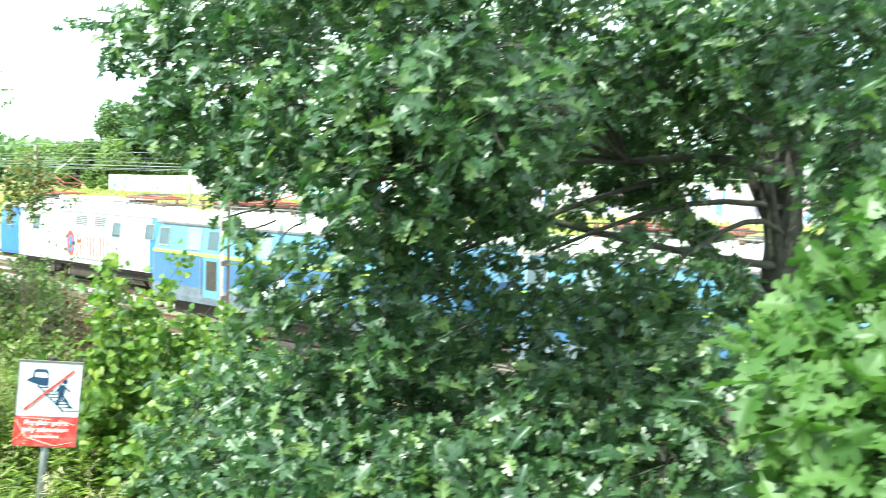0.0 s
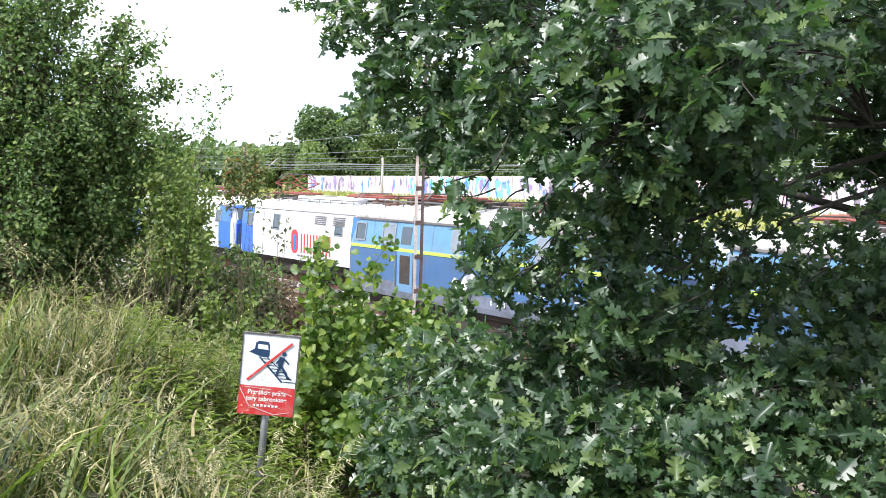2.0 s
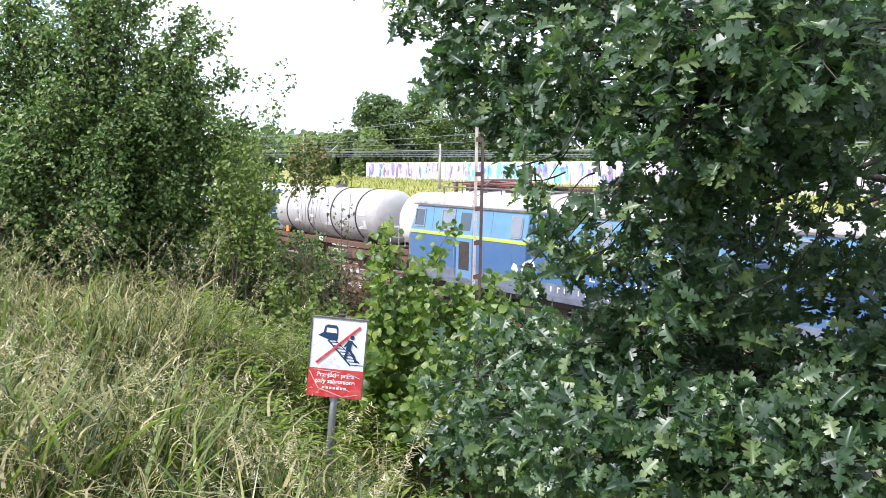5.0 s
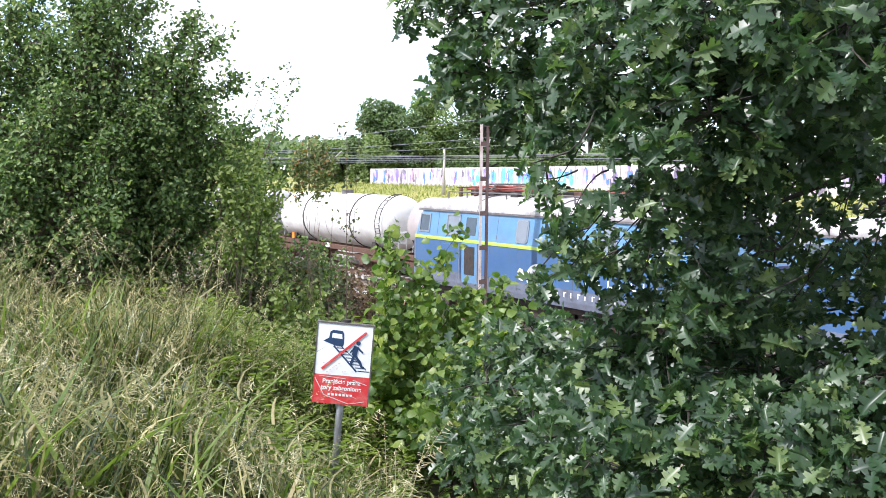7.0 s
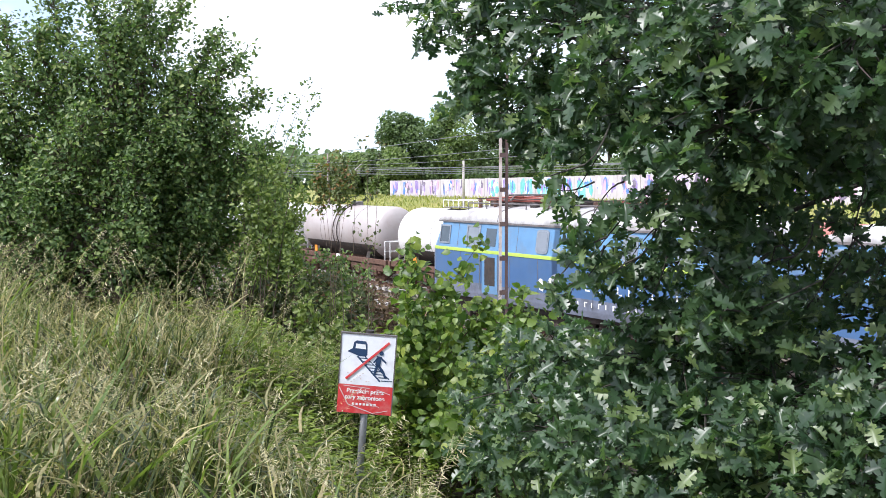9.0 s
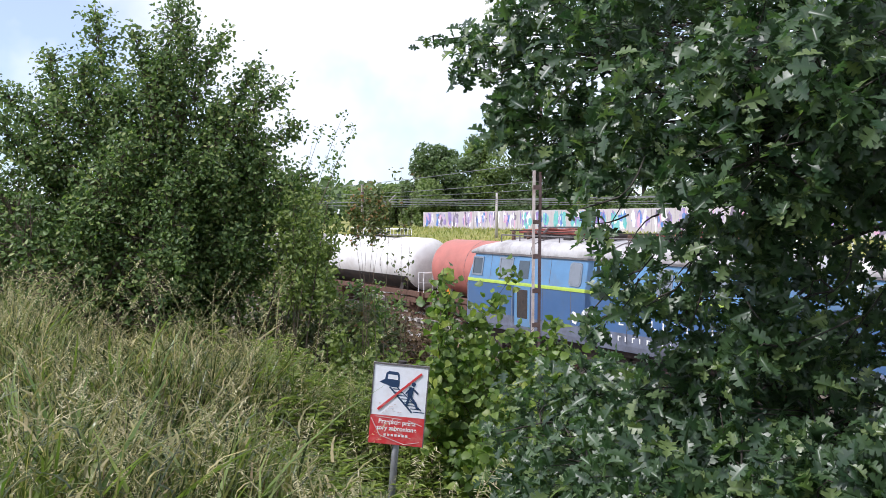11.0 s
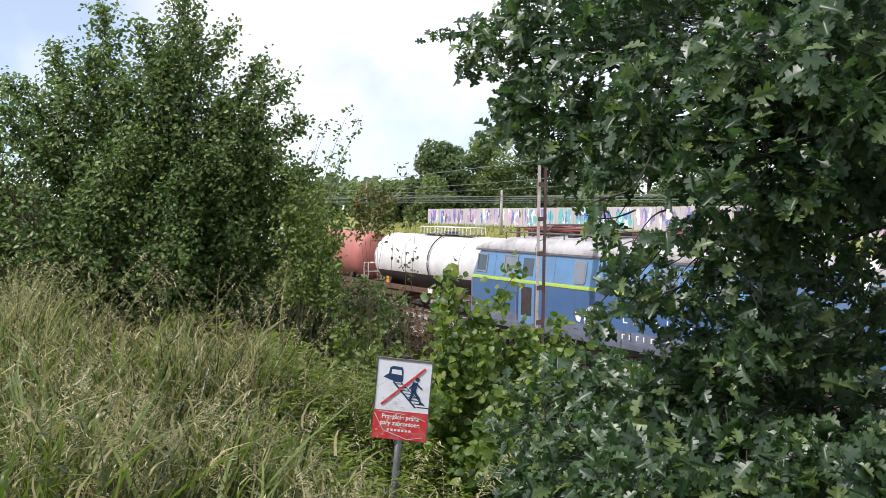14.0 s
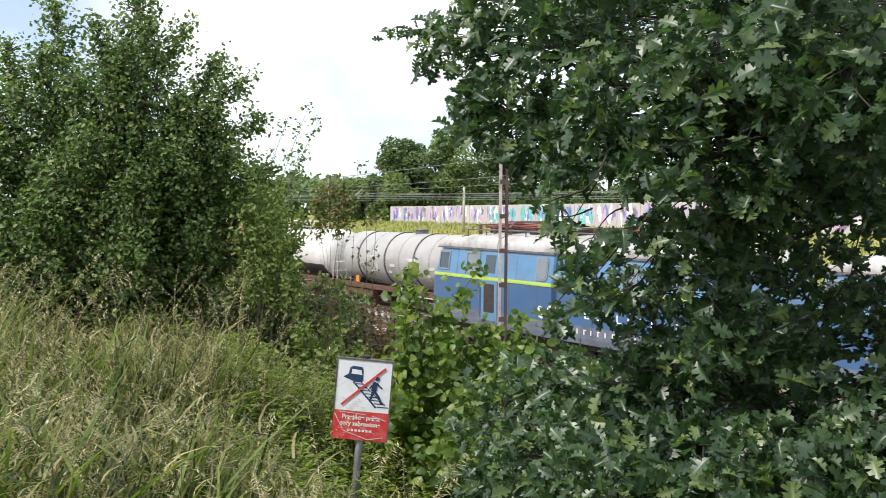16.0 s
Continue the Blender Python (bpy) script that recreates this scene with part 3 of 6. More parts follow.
def blue_loco(y, label, L=14.3):
    th = tagged(empty("electric_locomotive", (NEAR_X, y, 0)), label, "locomotive", "parked locomotives")
    bm = loco_shell(bmesh.new(), L, 1.08, 2.62)
    part("body", bm, M_BLUE, th, "blue lower body side with dusty grey-blue fading")
    bm = loco_shell(bmesh.new(), L, 2.621, 3.55)
    part("cab_band", bm, M_LIGHTBLUE, th, "faded lighter blue upper body side")
    # dust and reflected sky put into the colour of a thin grey plate
    bm = bmesh.new()
    side_plate(bm, -L + 0.5, -0.33, 1.085, 1.58, 0.0, 0.004)
    part("dust_sheen_band", bm, M_DUSTSHEEN, th, "dull grey lower edge, dust and sky sheen in its colour")
    for side in (-1, 1):
        bm = bmesh.new()
        side_plate(bm, -L + 0.30, -0.30, 2.565, 2.668, -0.004, 0.014, side)
        part("stripe", bm, M_LIME, th, "lime yellow stripe along the side")
    bm = bmesh.new()
    box(bm, -1.25, 1.25, -0.055, 0.012, 2.545, 2.665, 0.01)
    part("front_stripe", bm, M_WHITE, th)
    bm = bmesh.new()
    for sx in (-1, 1):
        side_plate(bm, -L + 0.6, -0.55, 3.50, 3.56, -0.02, 0.05, sx)
    part("gutter", bm, M_GREY, th)
    part("roof", loco_roof(bmesh.new(), L), M_ROOF, th, "pale grey arched roof, sooty along the top", True)
    # cab side window, door and body windows
    window(th, -1.12, -0.52, 2.78, 3.40, M_PANE, 0.05)
    window(th, -2.75, -2.02, 2.74, 3.44, M_PALE, 0.06)
    bm = bmesh.new()
    side_plate(bm, -3.72, -2.92, 1.30, 3.46, -0.01, 0.012)
    d = part("door", bm, M_LIGHTBLUE, th, "blue cab side door with its own window")
    bm = bmesh.new()
    side_plate(bm, -3.58, -3.06, 2.80, 3.36, 0.0, 0.02)
    part("pane", bm, M_PANE, d)
    # dark plate slightly proud of the door's lower half
    bm = bmesh.new()
    side_plate(bm, -3.58, -3.06, 1.55, 2.45, 0.0, 0.018)
    part("lower_panel", bm, M_DARK, d, "dark lower door panel")
    for yy in (-2.86, -3.78):
        bm = bmesh.new()
        rod(bm, (-1.56, yy, 1.4), (-1.56, yy, 2.5), 0.018)
        part("handrail", bm, M_FRAME, th)
    for yy in (-5.75, -9.2, -11.0):
        ovalwindow(th, yy - 0.27, yy + 0.27, 2.72, 3.42, M_PALE)
    window(th, -L + 0.52, -L + 1.12, 2.78, 3.40, M_PANE, 0.05)
    # front window
    bm = bmesh.new()
    for sx in (-0.62, 0.62):
        prism(bm, [(sx - 0.5, 0.015 - end_in(2.72), 2.72), (sx + 0.5, 0.015 - end_in(2.72), 2.72), (sx + 0.46, 0.015 - end_in(3.4), 3.4), (sx - 0.46, 0.015 - end_in(3.4), 3.4)],
              [(sx - 0.5, -0.1 - end_in(2.72), 2.72), (sx + 0.5, -0.1 - end_in(2.72), 2.72), (sx + 0.46, -0.1 - end_in(3.4), 3.4), (sx - 0.46, -0.1 - end_in(3.4), 3.4)])
    part("windscreen", bm, M_PANE, th)
    for yy in (-1.75, -4.3, -5.6, -7.9, -10.2, -12.4):
        bm = bmesh.new()
        side_plate(bm, yy - 0.008, yy + 0.008, 1.30, 2.55, -0.002, 0.004)
        part("panel_seam", bm, M_GREY, th)
    for yy in (-1.55, -4.6, -8.0, -10.0, -12.3):
        bm = bmesh.new()
        side_plate(bm, yy - 0.007, yy + 0.007, 2.70, 3.48, -0.002, 0.004)
        part("panel_seam", bm, M_GREY, th)
    for sx in (-1.0, 1.0):
        bm = bmesh.new()
        rod(bm, (sx, -0.10, 1.65), (sx, 0.03, 1.65), 0.14, 0.12, 16)
        lamp = part("headlight", bm, M_FRAME, th)
        bm = bmesh.new()
        rod(bm, (sx, 0.03, 1.65), (sx, 0.04, 1.65), 0.10, 0.10, 16)
        part("lens", bm, M_PALE, lamp)
    bm = bmesh.new()
    for sx in (-1.3, 1.3):
        rod(bm, (sx, 0.02, 1.3), (sx, 0.02, 2.45), 0.016)
    rod(bm, (-1.3, 0.03, 2.45), (1.3, 0.03, 2.45), 0.016)
    part("front_handrail", bm, M_FRAME, th)
    # emblem: a curved white swoosh with a blot beside it, and rows of letter bars
    bm = bmesh.new()
    outer = [(-6.5 + 0.48 * math.cos(radians(a)), 1.76 + 0.42 * math.sin(radians(a))) for a in range(100, -31, -13)]
    inner = [(-6.58 + 0.29 * math.cos(radians(a)), 1.73 + 0.25 * math.sin(radians(a))) for a in range(-30, 101, 13)]
    for k in range(len(outer) - 1):
        plate_shape(bm, [outer[k], outer[k + 1], inner[-k - 2], inner[-k - 1]], 0.005, 0.011)
    plate_shape(bm, [(-5.72, 2.0), (-5.62, 1.86), (-5.70, 1.66), (-5.86, 1.62), (-5.92, 1.8), (-5.86, 1.96)], 0.012, 0.016)
    part("emblem", bm, M_LETTER, th, "white curved swoosh emblem")
    for k in range(9):
        bm = bmesh.new()
        yy = -7.6 - 0.40 * k
        plate_shape(bm, [(yy, 2.02), (yy - 0.045, 2.02), (yy - 0.045, 1.80), (yy, 1.80)], 0.0, 0.006)
        if k % 3 < 2:
            plate_shape(bm, [(yy - 0.046, 1.835), (yy - 0.18, 1.835), (yy - 0.18, 1.80), (yy - 0.046, 1.80)], 0.0, 0.006)
        part("letter_bar", bm, M_LETTER, th)
    for k in range(9):
        bm = bmesh.new()
        yy = -7.3 - 0.27 * k
        plate_shape(bm, [(yy, 1.50), (yy - 0.04, 1.50), (yy - 0.04, 1.36), (yy, 1.36)], 0.004, 0.009)
        if k % 2:
            plate_shape(bm, [(yy - 0.041, 1.50), (yy - 0.11, 1.50), (yy - 0.11, 1.475), (yy - 0.041, 1.475)], 0.004, 0.009)
        part("letter_bar", bm, M_LETTER, th)
    roof_gear(th, L)
    pantograph(th, -3.5, z=4.24)
    pantograph(th, -L + 3.5, z=4.24)
    underparts(th, L, -3.2, -L + 3.2)
    return th


blue_loco(25.3, "faded blue electric locomotive with a lime stripe, on the near track", 13.1)
blue_loco(11.15, "blue electric locomotive coupled behind another, mostly hidden by oak leaves")


def cargo_loco(label, L=15.7, front_blue=2.3, tail_blue=1.8, ahead=0.0):
    """One section of the moving white and blue double locomotive; front at y = 0, tail at -L."""
    th = tagged(empty("electric_locomotive"), label, "locomotive", "moving double locomotive")
    bm = loco_shell(bmesh.new(), L, 1.08, 3.55)
    part("body", bm, M_LOCOW, th, "white body side")
    for y0, y1 in ((-front_blue, -0.33), (-L + 0.33, -L + tail_blue)):
        bm = bmesh.new()
        side_plate(bm, y0, y1, 1.09, 3.50, -0.003, 0.006)
        part("cab_panel", bm, M_LOCOB, th, "royal blue cab side")
    for sy, y in ((1, 0.0), (-1, -L)):
        bm = bmesh.new()
        prism(bm, [(-1.28, y - sy * 0.06, 1.15), (1.28, y - sy * 0.06, 1.15), (1.28, y + sy * 0.02, 2.5), (-1.28, y + sy * 0.02, 2.5)],
              [(-1.28, y - sy * 0.2, 1.15), (1.28, y - sy * 0.2, 1.15), (1.28, y - sy * 0.2, 2.5), (-1.28, y - sy * 0.2, 2.5)])
        for za, zb in ((2.5, 2.74), (3.38, 3.54)):
            prism(bm, [(-1.24, y + sy * 0.015 - sy * end_in(za), za), (1.24, y + sy * 0.015 - sy * end_in(za), za), (1.2, y + sy * 0.015 - sy * end_in(zb), zb), (-1.2, y + sy * 0.015 - sy * end_in(zb), zb)],
                  [(-1.24, y - sy * 0.15 - sy * end_in(za), za), (1.24, y - sy * 0.15 - sy * end_in(za), za), (1.2, y - sy * 0.15 - sy * end_in(zb), zb), (-1.2, y - sy * 0.15 - sy * end_in(zb), zb)])
        part("cab_front", bm, M_LOCOB, th)
        bm = bmesh.new()
        o0, o1 = -sy * end_in(2.72), -sy * end_in(3.4)
        for sx in (-0.6, 0.6):
            prism(bm, [(sx - 0.5, y + sy * 0.03 + o0, 2.72), (sx + 0.5, y + sy * 0.03 + o0, 2.72), (sx + 0.47, y + sy * 0.03 + o1, 3.4), (sx - 0.47, y + sy * 0.03 + o1, 3.4)],
                  [(sx - 0.5, y - sy * 0.1 + o0, 2.72), (sx + 0.5, y - sy * 0.1 + o0, 2.72), (sx + 0.47, y - sy * 0.1 + o1, 3.4), (sx - 0.47, y - sy * 0.1 + o1, 3.4)])
        part("windscreen", bm, M_PANE, th)
    part("roof", loco_roof(bmesh.new(), L), M_LOCOW, th, "pale grey-white roof", True)
    window(th, -1.6, -0.9, 2.55, 3.25, M_PANE)
    window(th, -4.4, -3.7, 2.5, 3.3, M_PANE)
    window(th, -L + 1.5, -L + 2.2, 2.55, 3.25, M_PANE)
    window(th, -L + 4.1, -L + 4.8, 2.5, 3.2, M_PANE)
    for yy in (-7.7, -9.3):
        bm = bmesh.new()
        for k in range(5):
            side_plate(bm, yy - 1.0, yy, 2.95 + 0.09 * k, 3.0 + 0.09 * k, 0.0, 0.03)
        part("louvre", bm, M_GREY, th)
    # red letter bars and an emblem
    for k in range(5):
        bm = bmesh.new()
        yy = -7.9 + ahead - 0.57 * k
        for a, b in ((0.0, 0.13), (0.28, 0.41)):
            plate_shape(bm, [(yy - a, 2.42), (yy - b, 2.42), (yy - b, 1.46), (yy - a, 1.46)], 0.0, 0.008)
        part("letter_bar", bm, M_RED, th, "red letter shape")
    bm = bmesh.new()
    plate_shape(bm, rounded(-7.65 + ahead, -7.0 + ahead, 1.4, 2.6, 0.3), 0.0, 0.008)
    em = part("emblem", bm, M_RED, th, "red emblem with a blue heart")
    bm = bmesh.new()
    plate_shape(bm, rounded(-7.5 + ahead, -7.2 + ahead, 1.55, 2.35, 0.12), 0.009, 0.014)
    part("emblem_core", bm, M_LOCOB, em)
    for k in range(12):
        bm = bmesh.new()
        yy = -7.6 + ahead - 0.29 * k
        plate_shape(bm, [(yy, 1.36), (yy - 0.22, 1.36), (yy - 0.22, 1.26), (yy, 1.26)], 0.0, 0.006)
        part("small_letter_bar", bm, M_GREY, th)
    bm = bmesh.new()
    box(bm, -0.95, 0.95, -10.5, -5.2, 4.0, 4.28, 0.08)
    part("roof_hatch", bm, M_LOCOW, th)
    roof_gear(th, L)
    pantograph(th, -3.6, True)
    pantograph(th, -L + 3.6)
    underparts(th, L, -3.6, -L + 3.6)
    return th


def tank_wagon(L, paint, label, hoops=0, arch=0, belly=False, walkway=0.0, ladder_at=None, frame_paint=None, letters=False, r=1.38):
    """A four-axle tank wagon; its leading buffers at y = 0, its trailing ones at -L."""
    th = tagged(empty("tank_wagon"), label, "tank wagon", "moving tank wagons")
    zc = 2.56
    yA, yB = -0.75, -L + 0.75
    bm = bmesh.new()
    prof = [(yA, 0.02), (yA - 0.02, 0.55), (yA - 0.10, 0.98), (yA - 0.24, 1.24), (yA - 0.42, 1.35), (yA - 0.6, r)]
    prof += [(yA - 0.6 - k * ((yA - yB) - 1.2) / 6, r) for k in range(1, 6)]
    prof += [(yB + 0.6, r), (yB + 0.42, 1.35), (yB + 0.24, 1.24), (yB + 0.10, 0.98), (yB + 0.02, 0.55), (yB, 0.02)]
    rings = [[bm.verts.new((rr * math.cos(a), y, zc + rr * math.sin(a))) for a in (2 * math.pi * k / 40 for k in range(40))] for y, rr in prof]
    for a, b in zip(rings, rings[1:]):
        for k in range(40):
            bm.faces.new((a[k], a[(k + 1) % 40], b[(k + 1) % 40], b[k]))
    bm.faces.new(rings[0])
    bm.faces.new(rings[-1])
    part("tank", bm, paint, th, "", True)

    def band(y, w, thick, material, name, a0=0.0, a1=360.0):
        bm = bmesh.new()
        n = 36
        full = a1 - a0 >= 360
        secs = []
        for k in range(n + (0 if full else 1)):
            a = radians(a0 + (a1 - a0) * k / n)
            c, s = math.cos(a), math.sin(a)
            secs.append([bm.verts.new((q * c, yy, zc + q * s)) for q, yy in ((r - 0.005, y - w), (r + thick, y - w), (r + thick, y + w), (r - 0.005, y + w))])
        m = len(secs)
        for k in range(m if full else m - 1):
            p, q = secs[k], secs[(k + 1) % m]
            for i in range(4):
                bm.faces.new((p[i], p[(i + 1) % 4], q[(i + 1) % 4], q[i]))
        part(name, bm, material, th)
    # dark band around the tank's lower third
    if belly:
        band(-L / 2, L / 2 - 1.4, 0.006, M_DARK, "belly_band", 206, 334)
    inner = L - 3.0
    for k in range(hoops):
        band(-1.5 - inner * (k + 0.5) / hoops, 0.035, 0.04, M_DARK, "hoop")
    for k in (1, 2, 3):
        band(-1.5 - inner * k / 4, 0.012, 0.008, M_GREY, "weld_seam")
    if arch:
        bm = bmesh.new()
        for dy in ((-0.22, 0.22) if arch > 1 else (0.0,)):
            tube(bm, [((r + 0.09) * math.cos(a), -L * 0.5 + dy, zc + (r + 0.09) * math.sin(a)) for a in (radians(205 - 115 * k / 14) for k in range(15))], [0.032] * 15, 6)
        part("handrail_arch", bm, M_DARK, th)
    if ladder_at is not None:
        bm = bmesh.new()
        for dy in (-0.2, 0.2):
            tube(bm, [((r + 0.08) * math.cos(a), ladder_at + dy, zc + (r + 0.08) * math.sin(a)) for a in (radians(200 - 105 * k / 12) for k in range(13))], [0.025] * 13, 6)
            rod(bm, (-1.39, ladder_at + dy, 0.95), (-1.38, ladder_at + dy, 2.1), 0.025)
        for k in range(11):
            a = radians(198 - 10 * k)
            x, z = (r + 0.08) * math.cos(a), zc + (r + 0.08) * math.sin(a)
            rod(bm, (x, ladder_at - 0.2, z), (x, ladder_at + 0.2, z), 0.016)
        part("ladder", bm, M_DARK, th)
    if walkway:
        bm = bmesh.new()
        a, b = -L / 2 - walkway / 2, -L / 2 + walkway / 2
        box(bm, -0.45, 0.45, a, b, zc + r + 0.06, zc + r + 0.10)
        for k in range(9):
            yy = a + (b - a) * k / 8
            box(bm, -0.03, 0.03, yy - 0.02, yy + 0.02, zc + r - 0.02, zc + r + 0.07)
        w = part("walkway", bm, M_GREY, th)
        bm = bmesh.new()
        for sx in (-0.45, 0.45):
            rod(bm, (sx, a, zc + r + 0.42), (sx, b, zc + r + 0.42), 0.02)
            for k in range(15):
                yy = a + (b - a) * k / 14
                rod(bm, (sx, yy, zc + r + 0.08), (sx, yy, zc + r + 0.42), 0.016)
        part("railing", bm, M_WHITE, w)
    bm = bmesh.new()
    rod(bm, (0, -L / 2, zc + r - 0.05), (0, -L / 2, zc + r + 0.16), 0.34, 0.32, 20)
    rod(bm, (0, -L / 2, zc + r + 0.16), (0, -L / 2, zc + r + 0.21), 0.37, 0.35, 20)
    part("manhole", bm, M_GREY, th)
    bm = bmesh.new()
    for sx in (-1, 1):
        box(bm, sx * 1.16 - 0.07, sx * 1.16 + 0.07, -L + 0.12, -0.12, 0.98, 1.24, 0.02)
    for yy in (-0.2, -L + 0.2):
        box(bm, -1.3, 1.3, yy - 0.09, yy + 0.09, 0.85, 1.24, 0.02)
    box(bm, -0.25, 0.25, -L + 0.2, -0.2, 0.9, 1.2)
    part("underframe", bm, frame_paint or M_RUST, th)
    for yy in (-2.3, -L + 2.3):
        bm = bmesh.new()
        prism(bm, [(-1.15, yy - 0.18, 1.0), (1.15, yy - 0.18, 1.0), (0.95, yy - 0.18, 1.62), (-0.95, yy - 0.18, 1.62)], [(-1.15, yy + 0.18, 1.0), (1.15, yy + 0.18, 1.0), (0.95, yy + 0.18, 1.62), (-0.95, yy + 0.18, 1.62)])
        part("saddle", bm, M_DARK, th)
    for yy in (-0.25, -L + 0.25):
        bm = bmesh.new()
        for sx in (-1.25, -0.4):
            rod(bm, (sx, yy, 1.2), (sx, yy, 2.2), 0.022)
        rod(bm, (-1.25, yy, 2.2), (-0.4, yy, 2.2), 0.022)
        rod(bm, (-1.25, yy, 1.7), (-0.4, yy, 1.7), 0.018)
        part("end_railing", bm, M_WHITE, th)
    bm = bmesh.new()
    box(bm, -1.27, -1.235, -L * 0.5 - 0.2, -L * 0.5 + 0.2, 1.05, 1.28)
    part("data_plate", bm, M_WHITE, th)
    bm = bmesh.new()
    box(bm, -1.27, -1.235, -2.7, -2.4, 1.28, 1.62)
    part("hazard_plate", bm, mat("orange_plate", (0.75, 0.28, 0.03), 0.5), th, "orange hazard plate")
    if letters:
        for k in range(5):
            bm = bmesh.new()
            y0 = -L + 2.6 + 1.75 * k
            bars = ((0.0, 0.22, 172, 206), (0.22, 0.8, 172, 178), (0.22, 0.8, 200, 206), (0.58, 0.8, 187, 200)) if k % 2 == 0 else ((0.0, 0.22, 172, 206), (0.22, 0.7, 186, 192))
            for u0, u1, b0, b1 in bars:
                pa, pb = [], []
                for a, u in ((b0, u0), (b0, u1), (b1, u1), (b1, u0)):
                    c, s = math.cos(radians(a)), math.sin(radians(a))
                    pa.append(((r + 0.001) * c, y0 - u, zc + (r + 0.001) * s))
                    pb.append(((r + 0.022) * c, y0 - u, zc + (r + 0.022) * s))
                prism(bm, pa, pb)
            part("letter_shape", bm, M_FADED, th, "large faded white letter shape")
    bogie(th, -2.3, (-0.9, 0.9), 0.46, M_RUST)
    bogie(th, -L + 2.3, (-0.9, 0.9), 0.46, M_RUST)
    buffers(th, -0.45, 1)
    buffers(th, -L + 0.45, -1)
    return th


# the moving train, front to back: each with the place of its leading end at the clip's start
TRAIN_SPEED = 6.5
TRAIN = [
    (cargo_loco("white and blue electric locomotive with red lettering, leading the train"), 47.9),
    (cargo_loco("white and blue rear section of the double locomotive with red lettering", 14.3, 1.6, 3.4, 1.4), 31.5),
    (tank_wagon(13.1, M_TANKG, "pale grey tank wagon with dark hoops and faded letters", hoops=4, letters=True), 16.5),
    (tank_wagon(13.2, M_TANKW, "dirty white tank wagon with an end ladder", ladder_at=-11.9, hoops=2), 3.35),
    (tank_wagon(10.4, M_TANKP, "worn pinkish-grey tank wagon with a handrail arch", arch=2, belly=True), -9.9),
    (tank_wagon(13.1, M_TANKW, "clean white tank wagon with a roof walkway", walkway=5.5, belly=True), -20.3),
    (tank_wagon(13.1, M_TANKR, "faded red-brown tank wagon with a ladder up its side", ladder_at=-7.4, arch=0), -33.4),
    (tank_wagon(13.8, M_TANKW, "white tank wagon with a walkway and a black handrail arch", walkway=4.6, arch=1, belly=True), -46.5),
    (tank_wagon(13.6, M_TANKG, "pale grey tank wagon with dark hoops and big white letters", hoops=4, letters=True), -60.3),
    (tank_wagon(13.1, M_TANKW, "dirty white tank wagon at the tail of the visible train", arch=1), -73.9),
]


# ---- mast beside the near track ----
def lattice_mast(x, y, z0, z1, label, w=0.118):
    """Two steel channels, back to back with a gap, tied by batten plates; the gap faces the track's length."""
    th = tagged(empty("catenary_mast", (x, y, z0)), label, "catenary mast", "catenary masts")
    th.rotation_euler = (0, 0, radians(-35))
    h = z1 - z0
    # the pale channel's colour has sunlight put into it; rust stains are its own
    for s, m, lb in ((-1, M_MASTLIT, "steel channel with sunlight put into its pale colour"), (1, M_MASTR, "dark rusty steel channel")):
        bm = bmesh.new()
        box(bm, s * w - 0.006, s * w + 0.006, -0.06, 0.06, 0, h)
        for sy in (-0.06, 0.06):
            box(bm, min(s * w, s * (w - 0.07)), max(s * w, s * (w - 0.07)), sy - 0.006, sy + 0.006, 0, h)
        part("channel", bm, m, th, lb)
    k = 0.35
    while k < h:
        bm = bmesh.new()
        box(bm, -w + 0.01, w - 0.01, -0.072, -0.06, k, k + 0.12)
        box(bm, -w + 0.01, w - 0.01, 0.06, 0.072, k, k + 0.12)
        part("batten_plate", bm, M_MASTR, th)
        k += 0.95
    bm = bmesh.new()
    box(bm, -0.35, 0.35, -0.4, 0.4, -0.9, 0.02, 0.03)
    part("footing", bm, M_CONC, th)
    return th


m1 = lattice_mast(15.4, 19.08, -0.55, 8.6, "steel channel catenary mast, pale and rust-stained, beside the near track")
bm = bmesh.new()
rod(bm, (0.0, 0.0, 7.9), (3.2, 0.0, 6.7), 0.035)
rod(bm, (0.0, 0.0, 6.6), (3.2, 0.0, 6.7), 0.03)
part("cantilever", bm, M_GREY, m1)
m2 = lattice_mast(26.75, 50.9, -0.87, 6.7, "brown steel catenary mast with a bracket arm beyond the moving train", 0.09)
bm = bmesh.new()
rod(bm, (0.0, 0.0, 5.0), (2.2, -1.0, 6.9), 0.035)
part("cantilever", bm, M_CONC, m2)


def wire(x, z, name, label, sag=0.0, r=0.012, y0=-60, y1=240, pole=60.0):
    bm = bmesh.new()
    pts = []
    y = y0
    while y <= y1:
        u = ((y - 19.0) / pole) % 1.0
        pts.append((x, y, z - sag * 4 * u * (1 - u)))
        y += 6.0
    tube(bm, pts, [r] * len(pts), 5)
    return tagged(link_mesh(name, bm, M_WIRE), label, "overhead wire", "overhead wires")


for xx in (NEAR_X, FAR_X, 29.2):
    wire(xx, 5.35, "contact_wire", "thin copper contact wire over the track")
    wire(xx, 6.75, "messenger_wire", "sagging messenger wire over the track", 0.75)
for xx, zz in ((35.0, 6.1), (41.0, 6.4), (47.0, 6.5)):
    wire(xx, zz, "messenger_wire", "thin overhead wire of a farther track", 0.4, 0.016)


